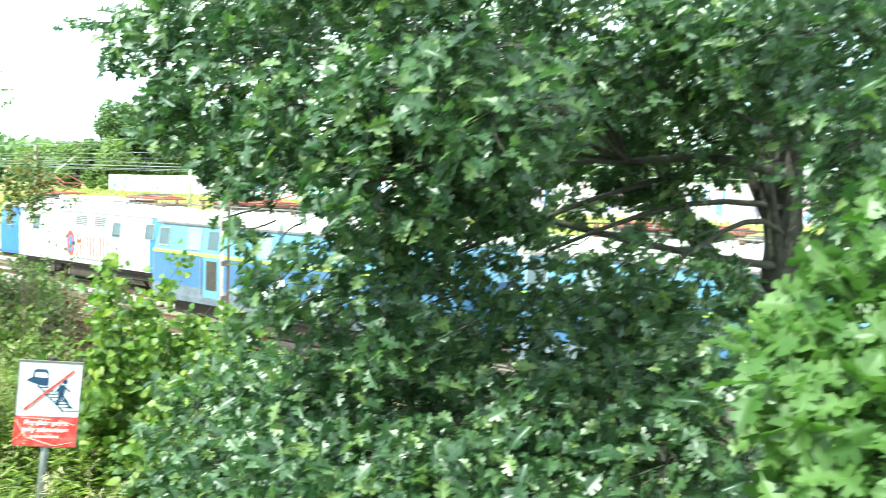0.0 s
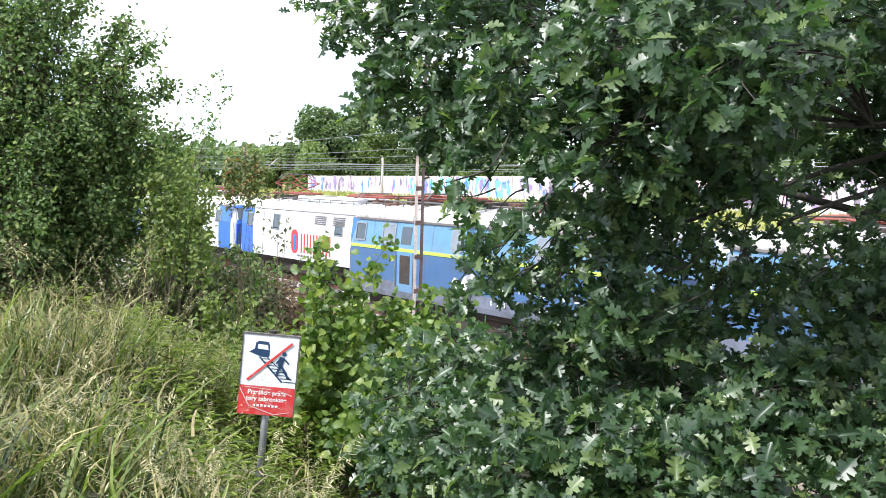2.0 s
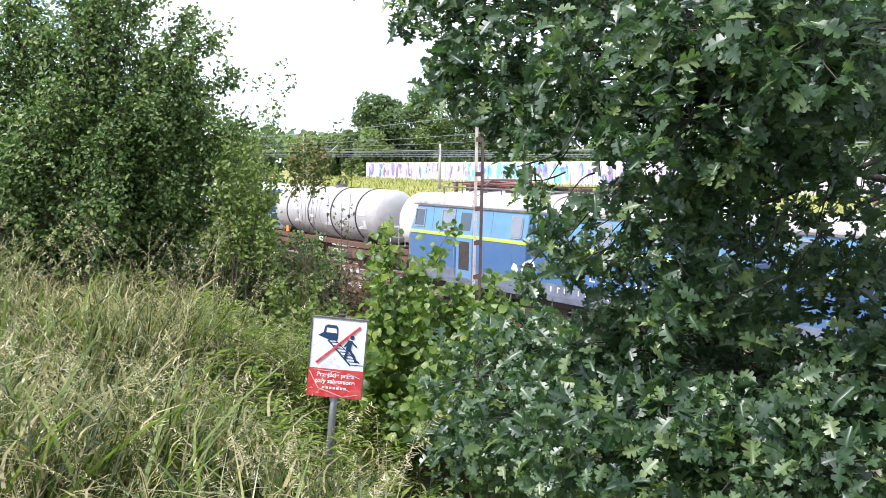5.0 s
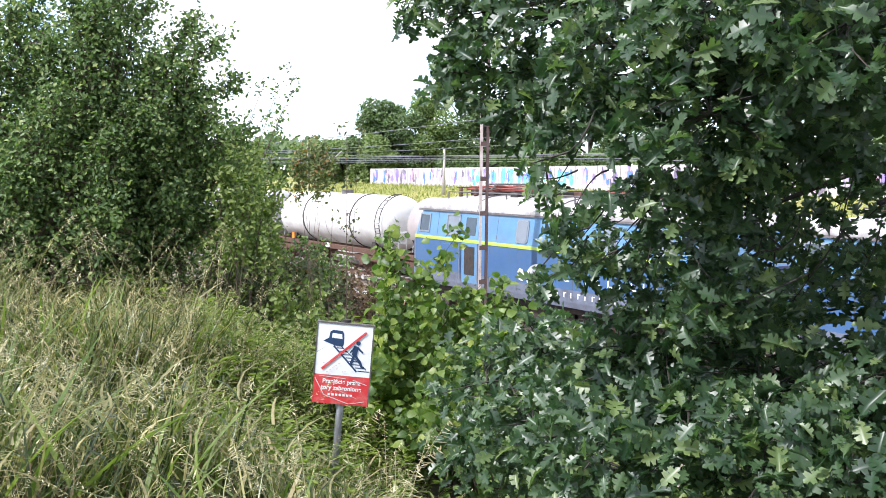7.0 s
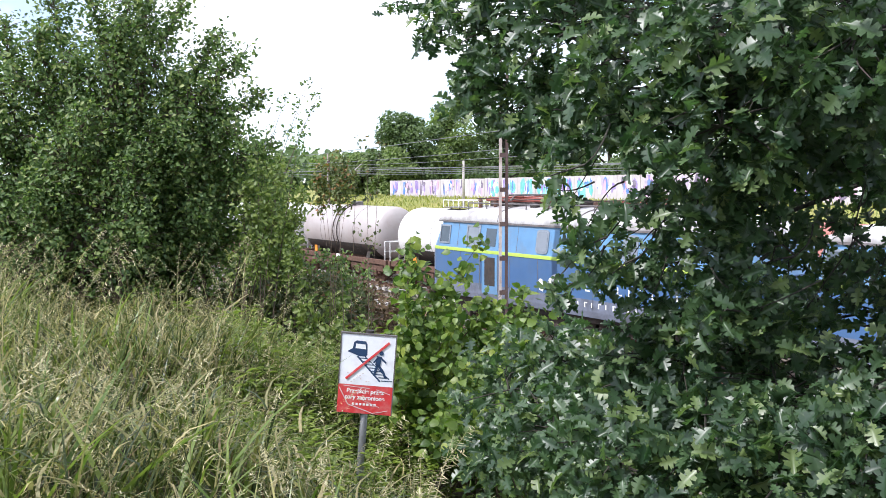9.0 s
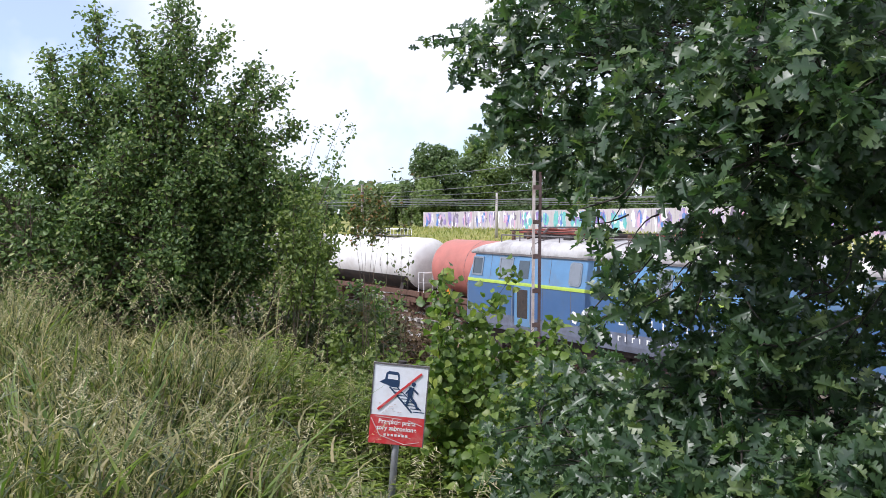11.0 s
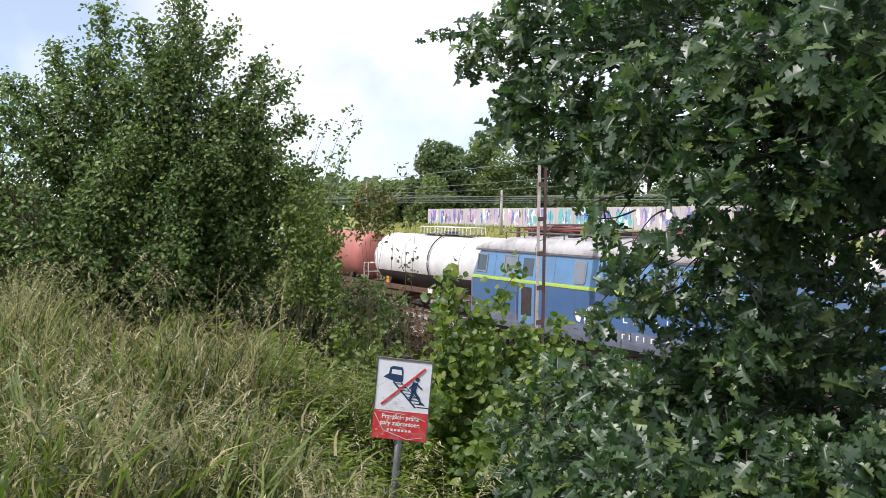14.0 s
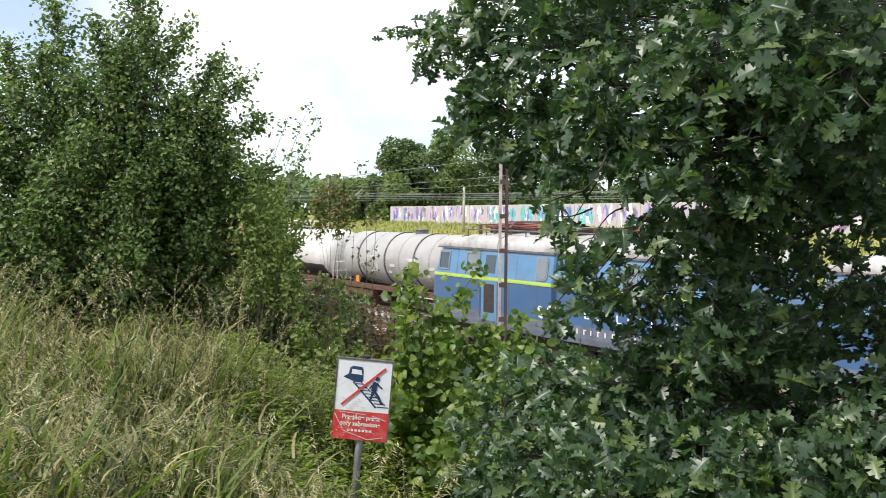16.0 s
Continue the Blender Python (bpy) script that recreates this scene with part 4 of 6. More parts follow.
def far_post(x, y, z0, z1):
    th = tagged(empty("lamp_post", (x, y, z0)), "weathered concrete post on the meadow slope before the wall", "post")
    bm = bmesh.new()
    tube(bm, [(0, 0, -0.3), (0, 0, (z1 - z0) * 0.5), (0, 0, z1 - z0)], [0.19, 0.15, 0.11], 10)
    part("shaft", bm, M_CONC, th, "", True)
    bm = bmesh.new()
    box(bm, -0.6, 0.6, -0.05, 0.05, z1 - z0 - 0.5, z1 - z0 - 0.4)
    part("crossarm", bm, M_GREY, th)


far_post(56.0, 76.0, float(land(56, 76)), 7.2)


# ---- far graffiti wall ----
def graffiti_wall():
    th = tagged(empty("wall_far", (63.6, 0, 0)), "long pale concrete wall covered in graffiti above the meadow", "wall", kind="structure")
    rng = random.Random(11)
    y, seg = 10.0, 3.0
    while y < 101:
        top = 5.15 + 0.010 * (103 - y)
        base = float(land(63.6, y)) - 0.3
        bm = bmesh.new()
        box(bm, -0.12, 0.12, y + 0.02, y + seg - 0.02, base, top, 0.02)
        panel = part("panel", bm, M_WALL, th)
        mid = 62 < y < 82
        for layer in range(24):
            cy, cz = y + rng.uniform(0.5, seg - 0.5), base + 0.5 + (top - base - 0.5) * rng.uniform(0.3, 0.75)
            ry, rz = rng.uniform(0.12, 0.45), rng.uniform(0.35, 1.1)
            outline = []
            for k in range(9):
                a = 2 * math.pi * k / 9
                q = rng.uniform(0.45, 1.15)
                outline.append((min(max(cy + ry * q * math.cos(a), y + 0.05), y + seg - 0.05), min(max(cz + rz * q * math.sin(a), base + 0.4), top - 0.06)))
            d = 0.1215 + 0.0012 * layer
            bm = bmesh.new()
            prism(bm, [(-0.119, p, q) for p, q in outline], [(-d, p, q) for p, q in outline])
            part("graffiti", bm, rng.choice([GRAFFITI[1], GRAFFITI[2], GRAFFITI[2], GRAFFITI[4], GRAFFITI[0]] if mid else [GRAFFITI[4], GRAFFITI[6], GRAFFITI[3], GRAFFITI[0], GRAFFITI[4], GRAFFITI[6], GRAFFITI[1], GRAFFITI[5]]), panel)
        y += seg


graffiti_wall()


# ---- the warning sign ----
def warning_sign():
    c = Vector((3.150, 5.465, 3.70))
    th = tagged(empty("warning_sign"), "leaning railway warning sign, white over red, on a grey steel post", "sign")
    th.matrix_basis = Matrix.Translation(c) @ pose(0, 0, 0, 0, 4.6, -36.0)
    W, H, R = 0.198, 0.585, 0.198
    split = -0.375
    bm = bmesh.new()
    box(bm, -W, W, -0.006, 0.006, -H, 0.0, 0.003)
    part("panel", bm, M_GREY, th, "grey sheet-metal back plate")
    bm = bmesh.new()
    box(bm, -W + 0.004, W - 0.004, -0.0085, -0.0062, split, -0.004)
    face = part("white_face", bm, M_SIGNW, th, "white picture field, scuffed")
    bm = bmesh.new()
    box(bm, -W + 0.001, W - 0.001, -0.0085, -0.0062, -H + 0.002, split - 0.001)
    red = part("red_face", bm, M_SIGNR, th, "red text field, scratched")
    bm = bmesh.new()
    for x0, x1, z0, z1 in ((-W - 0.004, W + 0.004, -0.008, 0.004), (-W - 0.004, -W + 0.003, split, -0.008), (W - 0.003, W + 0.004, -H, -0.008)):
        box(bm, x0, x1, -0.013, 0.008, z0, z1)
    part("rim", bm, M_GREY, th)

    def flat(pts, y=-0.0088, d=0.0016):
        return prism(bmesh.new(), [(x, y, z) for x, z in pts], [(x, y - d, z) for x, z in pts])

    def bar(a, b, w):
        ax, az, bx, bz = *a, *b
        L = math.hypot(bx - ax, bz - az)
        nx, nz = -(bz - az) / L * w / 2, (bx - ax) / L * w / 2
        return [(ax + nx, az + nz), (bx + nx, bz + nz), (bx - nx, bz - nz), (ax - nx, az - nz)]
    # train front with its speed tail
    t = part("train_symbol", flat([(-0.105, -0.065), (-0.085, -0.052), (-0.02, -0.055), (-0.008, -0.075), (-0.005, -0.15), (-0.012, -0.165), (-0.06, -0.165), (-0.15, -0.135), (-0.112, -0.11)]), M_SIGNB, face)
    part("train_window", flat([(-0.09, -0.075), (-0.022, -0.078), (-0.016, -0.112), (-0.092, -0.108)], -0.0106, 0.001), M_SIGNW, t)
    # rails and sleepers
    for a, b, w in (((-0.075, -0.165), (0.10, -0.34), 0.012), ((-0.02, -0.165), (0.165, -0.32), 0.006)):
        part("rail_symbol", flat(bar(a, b, w)), M_SIGNB, face)
    for k in range(8):
        u = k / 7
        ax, az = -0.065 + 0.16 * u, -0.178 - 0.155 * u
        part("sleeper_symbol", flat(bar((ax + 0.012, az), (ax + 0.06 + 0.035 * u, az), 0.006)), M_SIGNB, face)
    # walking figure as plain bars and a dot
    dot = [(0.098 + 0.016 * math.cos(2 * math.pi * k / 14), -0.133 + 0.016 * math.sin(2 * math.pi * k / 14)) for k in range(14)]
    part("figure_symbol", flat(dot, -0.0115), M_SIGNB, face)
    for a, b, w in (((0.085, -0.155), (0.075, -0.225), 0.036), ((0.08, -0.16), (0.045, -0.205), 0.012), ((0.095, -0.165), (0.135, -0.20), 0.012),
                    ((0.075, -0.22), (0.055, -0.29), 0.018), ((0.08, -0.22), (0.115, -0.265), 0.018), ((0.115, -0.26), (0.135, -0.305), 0.016), ((0.125, -0.303), (0.15, -0.303), 0.012)):
        part("figure_symbol", flat(bar(a, b, w), -0.0115), M_SIGNB, face)
    part("red_bar", flat(bar((-0.148, -0.335), (0.15, -0.052), 0.016), -0.0135), M_SIGNR, face, "red diagonal prohibition bar")

    rs = random.Random(8)
    for k in range(16):
        x, z = rs.uniform(-0.15, 0.02), rs.uniform(-0.36, -0.29)
        part("scuff", flat([(x, z), (x + rs.uniform(0.006, 0.016), z + 0.004), (x + rs.uniform(0.004, 0.012), z + rs.uniform(0.006, 0.012)), (x - 0.002, z + 0.006)], -0.0142, 0.0006), M_SCUFF, face)
    for a, b, w in (((-0.19, -0.40), (-0.12, -0.52), 0.006), ((-0.12, -0.52), (0.06, -0.575), 0.005), ((0.06, -0.575), (0.17, -0.55), 0.004), ((-0.16, -0.385), (0.03, -0.395), 0.004), ((0.08, -0.40), (0.18, -0.43), 0.005), ((-0.05, -0.47), (0.11, -0.53), 0.003)):
        part("scratch", flat(bar(a, b, w), -0.0112, 0.0006), M_SCUFF, red, "pale scratch through the red paint")

    def words(s, x, z, size):
        cu = bpy.data.curves.new("words", "FONT")
        cu.body, cu.size, cu.align_x, cu.extrude, cu.offset = s, size, "CENTER", 0.0006, 0.0012
        ob = new("words", cu)
        bpy.context.view_layer.update()
        me = bpy.data.meshes.new_from_object(ob)
        bpy.data.objects.remove(ob)
        me.materials.append(M_LETTER)
        o = new("lettering", me)
        o.parent = red
        o.matrix_basis = Matrix.Translation((x, -0.0095, z)) @ pose(0, 0, 0, 90, 0, 0)
    words("Przejście przez", 0.0, -0.434, 0.044)
    words("tory zabronione", 0.0, -0.480, 0.044)
    for k in range(7):
        part("text_bar", flat(bar((-0.09 + 0.026 * k, -0.515), (-0.073 + 0.026 * k, -0.515), 0.016)), M_LETTER, red)
    bm = bmesh.new()
    rod(bm, (0.0, 0.032, -1.75), (0.0, 0.032, 0.012), 0.026, seg=16)
    part("post", bm, M_POST, th, "galvanised steel tube", True)
    bm = bmesh.new()
    rod(bm, (0.0, 0.032, 0.006), (0.0, 0.032, 0.022), 0.031, seg=16)
    part("post_cap", bm, M_DARK, th)
    for z in (-0.10, -0.48):
        bm = bmesh.new()
        box(bm, -0.05, 0.05, 0.005, 0.065, z - 0.02, z + 0.02, 0.006)
        part("clamp", bm, M_GREY, th)
    return th


warning_sign()


# ---- plants ----
def curve_pts(a, b, n=6, sag=0.0, wob=0.0, rng=None):
    a, b = np.asarray(a, float), np.asarray(b, float)
    out = []
    side = rng.normal(0, wob, 3) if rng is not None else np.zeros(3)
    for k in range(n):
        u = k / (n - 1)
        p = a + (b - a) * u + side * math.sin(math.pi * u)
        p[2] += sag * math.sin(math.pi * u)
        out.append(tuple(p))
    return out


def spray(centre, r, n, size, rng, flat=0.75, per=7):
    """Places, turns and sizes of leaves in small rosettes about a centre."""
    k = max(1, n // per)
    d = rng.normal(0, 1, (k, 3))
    d /= np.linalg.norm(d, axis=1)[:, None]
    tips = np.asarray(centre)[None] + d * (r * rng.uniform(0.15, 1.0, (k, 1)) ** 0.55) * np.array([1, 1, flat])
    loc = np.repeat(tips, per, axis=0) + rng.normal(0, size * 0.32, (k * per, 3))
    R = turns(k * per, (-0.4, -0.25, 0.75), 0.7, rng)
    s = size * rng.choice([0.65, 0.8, 1.0, 1.1, 1.25], k * per) * rng.uniform(0.85, 1.1, k * per)
    return loc, R * s[:, None, None], tips


def oak():
    rng = np.random.default_rng(21)
    base = np.array([6.28, 1.63, float(land(6.28, 1.63)) - 0.1])
    fork = np.array([6.28, 1.63, 4.25])
    th = tagged(empty("oak_tree", tuple(base)), "red oak with dark trunk and dense glossy lobed leaves", "tree")
    bm = bmesh.new()
    tube(bm, [(0, 0, -0.2), (0.03, 0, 1.2), (-0.02, 0.02, 2.6), (0, 0, fork[2] - base[2]), (0.02, 0.03, 5.6), (0.0, 0.05, 7.6)], [0.26, 0.21, 0.18, 0.17, 0.13, 0.06], 14)
    part("trunk", bm, M_BARK, th, "dark grey ridged bark", True)
    upper_a = [(2.68, 4.32, 5.78, 0.08), (2.78, 4.25, 5.62, 0.07), (2.88, 4.18, 5.72, 0.2), (2.95, 3.9, 5.6, 0.3), (2.93, 3.97, 5.28, 0.25), (3.02, 3.64, 5.3, 0.35), (3.0, 3.42, 5.05, 0.26), (2.97, 3.25, 5.51, 0.4), (2.84, 3.02, 5.08, 0.29), (3.0, 3.6, 5.9, 0.4)]
    upper_b = [(2.86, 2.69, 5.28, 0.4), (2.76, 2.59, 5.04, 0.2), (2.88, 2.33, 5.37, 0.4), (2.8, 2.18, 5.0, 0.36), (2.92, 1.97, 5.25, 0.45), (3.3, 2.21, 5.03, 0.3), (2.77, 1.63, 5.27, 0.4), (3.07, 1.76, 5.08, 0.28)]
    mid = [(3.65, 2.64, 4.1, 0.22), (3.6, 2.8, 4.2, 0.2), (4.9, 2.4, 4.3, 0.2), (4.9, 1.9, 4.1, 0.28), (5.6, 2.0, 4.7, 0.2), (5.3, 2.3, 4.95, 0.22)]
    lower_a = [(3.75, 4.15, 3.74, 0.26), (3.16, 3.9, 3.59, 0.35), (3.3, 3.57, 3.79, 0.3), (2.95, 3.62, 3.31, 0.32), (2.8, 3.12, 3.6, 0.35), (2.93, 2.8, 3.86, 0.35), (2.59, 2.48, 3.64, 0.35)]
    lower_b = [(3.14, 2.6, 3.97, 0.4), (2.83, 2.25, 3.75, 0.35), (3.19, 2.16, 3.9, 0.45), (2.8, 1.89, 3.69, 0.4), (3.32, 1.94, 3.87, 0.4), (2.96, 1.66, 3.72, 0.4), (4.1, 3.6, 3.5, 0.4), (4.3, 2.8, 3.5, 0.4), (3.32, 1.77, 4.01, 0.24), (3.63, 1.78, 4.06, 0.22), (4.2, 1.41, 3.56, 0.26), (3.54, 1.48, 3.99, 0.26), (3.69, 1.81, 3.77, 0.25), (3.78, 2.08, 3.93, 0.18), (4.43, 1.81, 3.57, 0.25)]
    east = [(5.0, 0.9, 4.95, 0.3), (5.6, 1.0, 5.3, 0.35), (4.6, 0.6, 5.3, 0.35), (4.9, 1.4, 5.6, 0.4), (5.4, 2.4, 5.7, 0.4), (4.09, 1.67, 5.63, 0.5), (5.08, 1.75, 5.28, 0.35), (4.24, 1.31, 5.68, 0.5), (3.87, 0.83, 5.64, 0.5), (3.57, 0.58, 5.19, 0.33), (3.39, 0.48, 4.84, 0.25)]
    low_east = [(4.11, 1.6, 4.23, 0.4), (3.72, 1.16, 4.12, 0.4), (3.42, 1.19, 3.88, 0.4), (3.35, 0.85, 3.95, 0.25)]
    inner = [(4.3, 2.3, 4.28, 0.16), (4.6, 1.9, 4.3, 0.25), (4.9, 2.2, 4.1, 0.2), (4.2, 2.9, 4.05, 0.2), (4.5, 2.0, 3.9, 0.3), (5.2, 1.9, 4.0, 0.3)]
    fringe = [(2.46, 2.73, 4.83, 0.07), (2.58, 2.95, 4.76, 0.06), (2.83, 3.07, 4.67, 0.1), (2.55, 2.65, 4.6, 0.13), (2.68, 2.86, 4.48, 0.09), (3.01, 2.94, 4.51, 0.15), (2.72, 2.54, 4.65, 0.12), (3.01, 2.63, 4.51, 0.16), (3.22, 2.8, 4.7, 0.16), (2.92, 2.39, 4.61, 0.18), (2.76, 2.8, 4.35, 0.12), (2.83, 3.05, 4.22, 0.09), (2.41, 2.74, 4.31, 0.06), (2.96, 2.66, 4.34, 0.12), (3.27, 2.75, 4.33, 0.17), (2.97, 2.35, 4.43, 0.18), (3.0, 2.62, 4.15, 0.15), (3.48, 2.61, 4.51, 0.19), (2.94, 2.36, 4.22, 0.18), (2.87, 2.71, 4.2, 0.08), (2.56, 2.64, 4.47, 0.11), (2.81, 2.76, 4.35, 0.11), (3.05, 2.9, 4.39, 0.12), (2.52, 2.66, 4.36, 0.07), (2.91, 2.69, 4.23, 0.11)]
    veil = [(2.89, 2.31, 4.8, 0.16), (3.23, 2.37, 4.76, 0.18), (3.48, 2.49, 4.56, 0.18), (3.13, 2.13, 4.75, 0.13), (3.26, 2.33, 4.38, 0.2), (3.59, 2.4, 4.27, 0.17), (2.98, 2.21, 4.26, 0.2), (3.43, 2.2, 4.24, 0.1), (3.61, 2.37, 4.08, 0.18), (3.11, 2.16, 4.91, 0.2), (3.47, 2.2, 4.79, 0.09), (3.7, 2.31, 4.0, 0.1), (3.35, 1.98, 4.82, 0.08), (3.65, 2.05, 4.32, 0.07), (3.41, 2.12, 4.83, 0.14), (3.84, 2.19, 4.84, 0.14), (3.88, 2.53, 4.93, 0.16), (3.49, 2.07, 4.94, 0.18), (3.56, 2.37, 4.62, 0.13), (3.92, 2.48, 4.39, 0.11), (3.48, 2.05, 4.4, 0.12), (3.89, 2.13, 4.41, 0.11), (3.8, 2.56, 4.42, 0.14), (3.08, 2.34, 4.65, 0.16), (3.36, 2.53, 4.88, 0.17), (3.98, 2.43, 4.26, 0.11), (2.95, 2.45, 4.87, 0.14), (3.07, 2.73, 4.84, 0.09), (4.16, 2.33, 4.71, 0.1), (3.07, 2.34, 4.37, 0.16), (3.69, 2.26, 4.16, 0.09), (3.87, 2.56, 4.69, 0.13), (4.0, 2.46, 4.72, 0.12), (4.17, 2.34, 4.69, 0.13), (3.49, 2.83, 4.69, 0.12), (3.71, 2.67, 4.73, 0.13), (4.08, 2.39, 4.56, 0.1)]
    deep = [(3.87, 2.01, 4.45, 0.15), (4.27, 1.98, 4.37, 0.14), (4.68, 1.95, 4.53, 0.18), (4.24, 1.53, 4.41, 0.2), (4.67, 1.48, 4.55, 0.15), (4.43, 2.28, 4.62, 0.1), (4.31, 1.47, 4.69, 0.08), (4.43, 1.76, 4.25, 0.18), (4.52, 2.11, 4.11, 0.16), (3.82, 2.05, 4.21, 0.16), (4.7, 1.42, 4.33, 0.2), (4.79, 1.83, 4.75, 0.09), (3.8, 2.14, 4.83, 0.1), (3.81, 1.63, 4.73, 0.1), (4.04, 1.8, 4.55, 0.14), (4.62, 1.53, 4.4, 0.16), (4.17, 1.14, 4.53, 0.13), (4.25, 1.54, 4.61, 0.14), (3.98, 2.36, 4.4, 0.15), (3.65, 1.8, 4.37, 0.15), (3.68, 2.27, 4.58, 0.12), (4.22, 2.06, 4.52, 0.12), (3.58, 1.91, 4.66, 0.12), (4.12, 1.68, 4.38, 0.15)]
    back = [(4.32, 4.0, 6.01, 0.45), (4.99, 3.9, 6.15, 0.5), (5.73, 3.75, 6.14, 0.5), (5.56, 3.11, 5.87, 0.5), (5.35, 3.62, 5.7, 0.36), (5.98, 3.54, 5.5, 0.4), (3.96, 4.25, 6.05, 0.3), (5.87, 3.22, 5.15, 0.28), (4.65, 2.28, 5.35, 0.28), (5.08, 2.22, 5.25, 0.28), (5.0, 2.62, 5.17, 0.22), (4.93, 2.04, 5.47, 0.3), (5.22, 2.07, 4.97, 0.22), (5.24, 2.39, 4.97, 0.22), (4.6, 2.28, 4.84, 0.16), (5.1, 2.15, 4.71, 0.14)]
    # mostly above the view; high clumps added to shade the leaves below
    top = [(2.95, 2.35, 5.85, 0.28), (2.9, 2.85, 5.8, 0.28), (2.2, 1.6, 6.5, 0.45), (2.7, 0.9, 6.4, 0.4), (3.4, 0.4, 6.5, 0.45), (3.7, 2.1, 6.0, 0.45), (3.4, 2.9, 6.05, 0.4), (4.6, 3.2, 6.5, 0.6), (5.6, 2.4, 7.0, 0.7), (5.4, 0.6, 6.8, 0.7), (6.8, 2.8, 6.6, 0.7), (7.2, 1.2, 6.8, 0.7)]
    near = [(2.85, 0.46, 4.54, 0.24), (2.64, 0.35, 4.4, 0.26), (2.6, 0.33, 4.22, 0.26), (2.9, 0.58, 4.37, 0.14), (3.0, 0.36, 4.72, 0.2)]
    # the ascending main forks
    for a, b, r in (((0, 0, 4.1), (-0.75, 0.75, 5.5), 0.10), ((0, 0.0, 4.25), (-0.5, 0.1, 5.7), 0.075), ((0.02, -0.03, 4.3), (0.35, -0.6, 5.8), 0.085), ((0, 0, 4.6), (-0.55, 0.35, 5.9), 0.05), ((0, 0, 4.5), (-2.8, 1.0, 5.0), 0.03)):
        bm = bmesh.new()
        up = np.array([0, 0, -base[2] - 0.0])
        tube(bm, curve_pts(np.array(a) + up, np.array(b) + up, 7, -0.12, 0.04, rng), list(np.linspace(r, r * 0.45, 7)), 10)
        part("limb", bm, M_BARK, th, "", True)
    LOC, ROT, YL, YR = [], [], [], []
    for group, limb_z in ((upper_a, 5.3), (upper_b, 5.1), (mid, 3.0), (lower_a, 2.9), (lower_b, 2.6), (east, 5.4), (top, 5.9), (near, 3.4), (low_east, 3.5), (inner, 3.7), (fringe, 5.2), (veil, 4.9), (deep, 4.7), (back, 5.6)):
        c = np.mean([g[:3] for g in group], axis=0)
        root = np.array([fork[0], fork[1], limb_z])
        hub = root + (c - root) * (0.8 if group in (fringe, veil, deep) else 0.55)
        bm = bmesh.new()
        pts = curve_pts(root - base, hub - base, 7, 0.18, 0.08, rng)
        thick = 0.55 if group in (fringe, veil, deep) else 1.0
        tube(bm, pts, [thick * q for q in (0.045, 0.04, 0.035, 0.03, 0.026, 0.022, 0.018)], 9)
        limb = part("limb", bm, M_BARK, th, "", True)
        for x, y, z, r in group:
            p = np.array([x, y, z])
            bm = bmesh.new()
            hanging = group in (fringe, veil, deep)
            start = p + (root - p) * 0.06 + np.array([0, 0, 0.16]) + rng.normal(0, 0.07, 3) if hanging else hub
            pts = curve_pts(start - base, p - base, 6, 0.10 * (not hanging), 0.03 if hanging else 0.13, rng)
            thin = 0.32 if hanging else 1.0
            tube(bm, pts, [thin * q for q in (0.014, 0.012, 0.010, 0.008, 0.006, 0.004)], 6)
            n = max(7, int((265 if group in (fringe, veil, deep) else 385) * (r / 0.35) ** 2.0))
            loc, R, tips = spray(p, r, n, 0.125 if group is near else 0.077, rng)
            for tip in tips[::6 if hanging else 3]:
                s = np.array(pts[3]) if rng.random() < 0.5 else np.array(pts[5])
                tube(bm, curve_pts(s, tip - base, 4, 0.02, 0.02, rng), [0.005, 0.004, 0.003, 0.002], 4)
            part("branch", bm, M_BARK, limb)
            (YL if group is near else LOC).append(loc)
            (YR if group is near else ROT).append(R)
    L, R = np.concatenate(LOC) - base, np.concatenate(ROT)
    pick = np.argsort(np.linalg.norm(L + base - np.array([0, 0, 4.8]), axis=1))[:280]
    keep = np.ones(len(L), bool)
    keep[pick] = False
    odd = np.arange(len(L)) % 5 < 2
    tagged(scatter("crown", OAK_LEAF, R[keep & ~odd], L[keep & ~odd], M_OAK, th), "dense dark green lobed oak leaves", kind="stuff")
    tagged(scatter("curled_leaves", OAK_CURLED, R[keep & odd], L[keep & odd], M_OAK, th), "folded and drooping oak leaves", kind="stuff")
    tagged(scatter("young_foliage", OAK_LEAF, np.concatenate(YR), np.concatenate(YL) - base, M_OAKY, th), "fresh light green oak leaves", kind="stuff")
    leaf = arrays("leaf", OAK_LEAF[0], OAK_LEAF[1], M_OAK1, th)
    for k, i in enumerate(pick):
        m = Matrix([[*R[i][a], L[i][a]] for a in range(3)] + [[0, 0, 0, 1]])
        if k == 0:
            leaf.matrix_basis = m
        else:
            share(leaf, m)
    return th


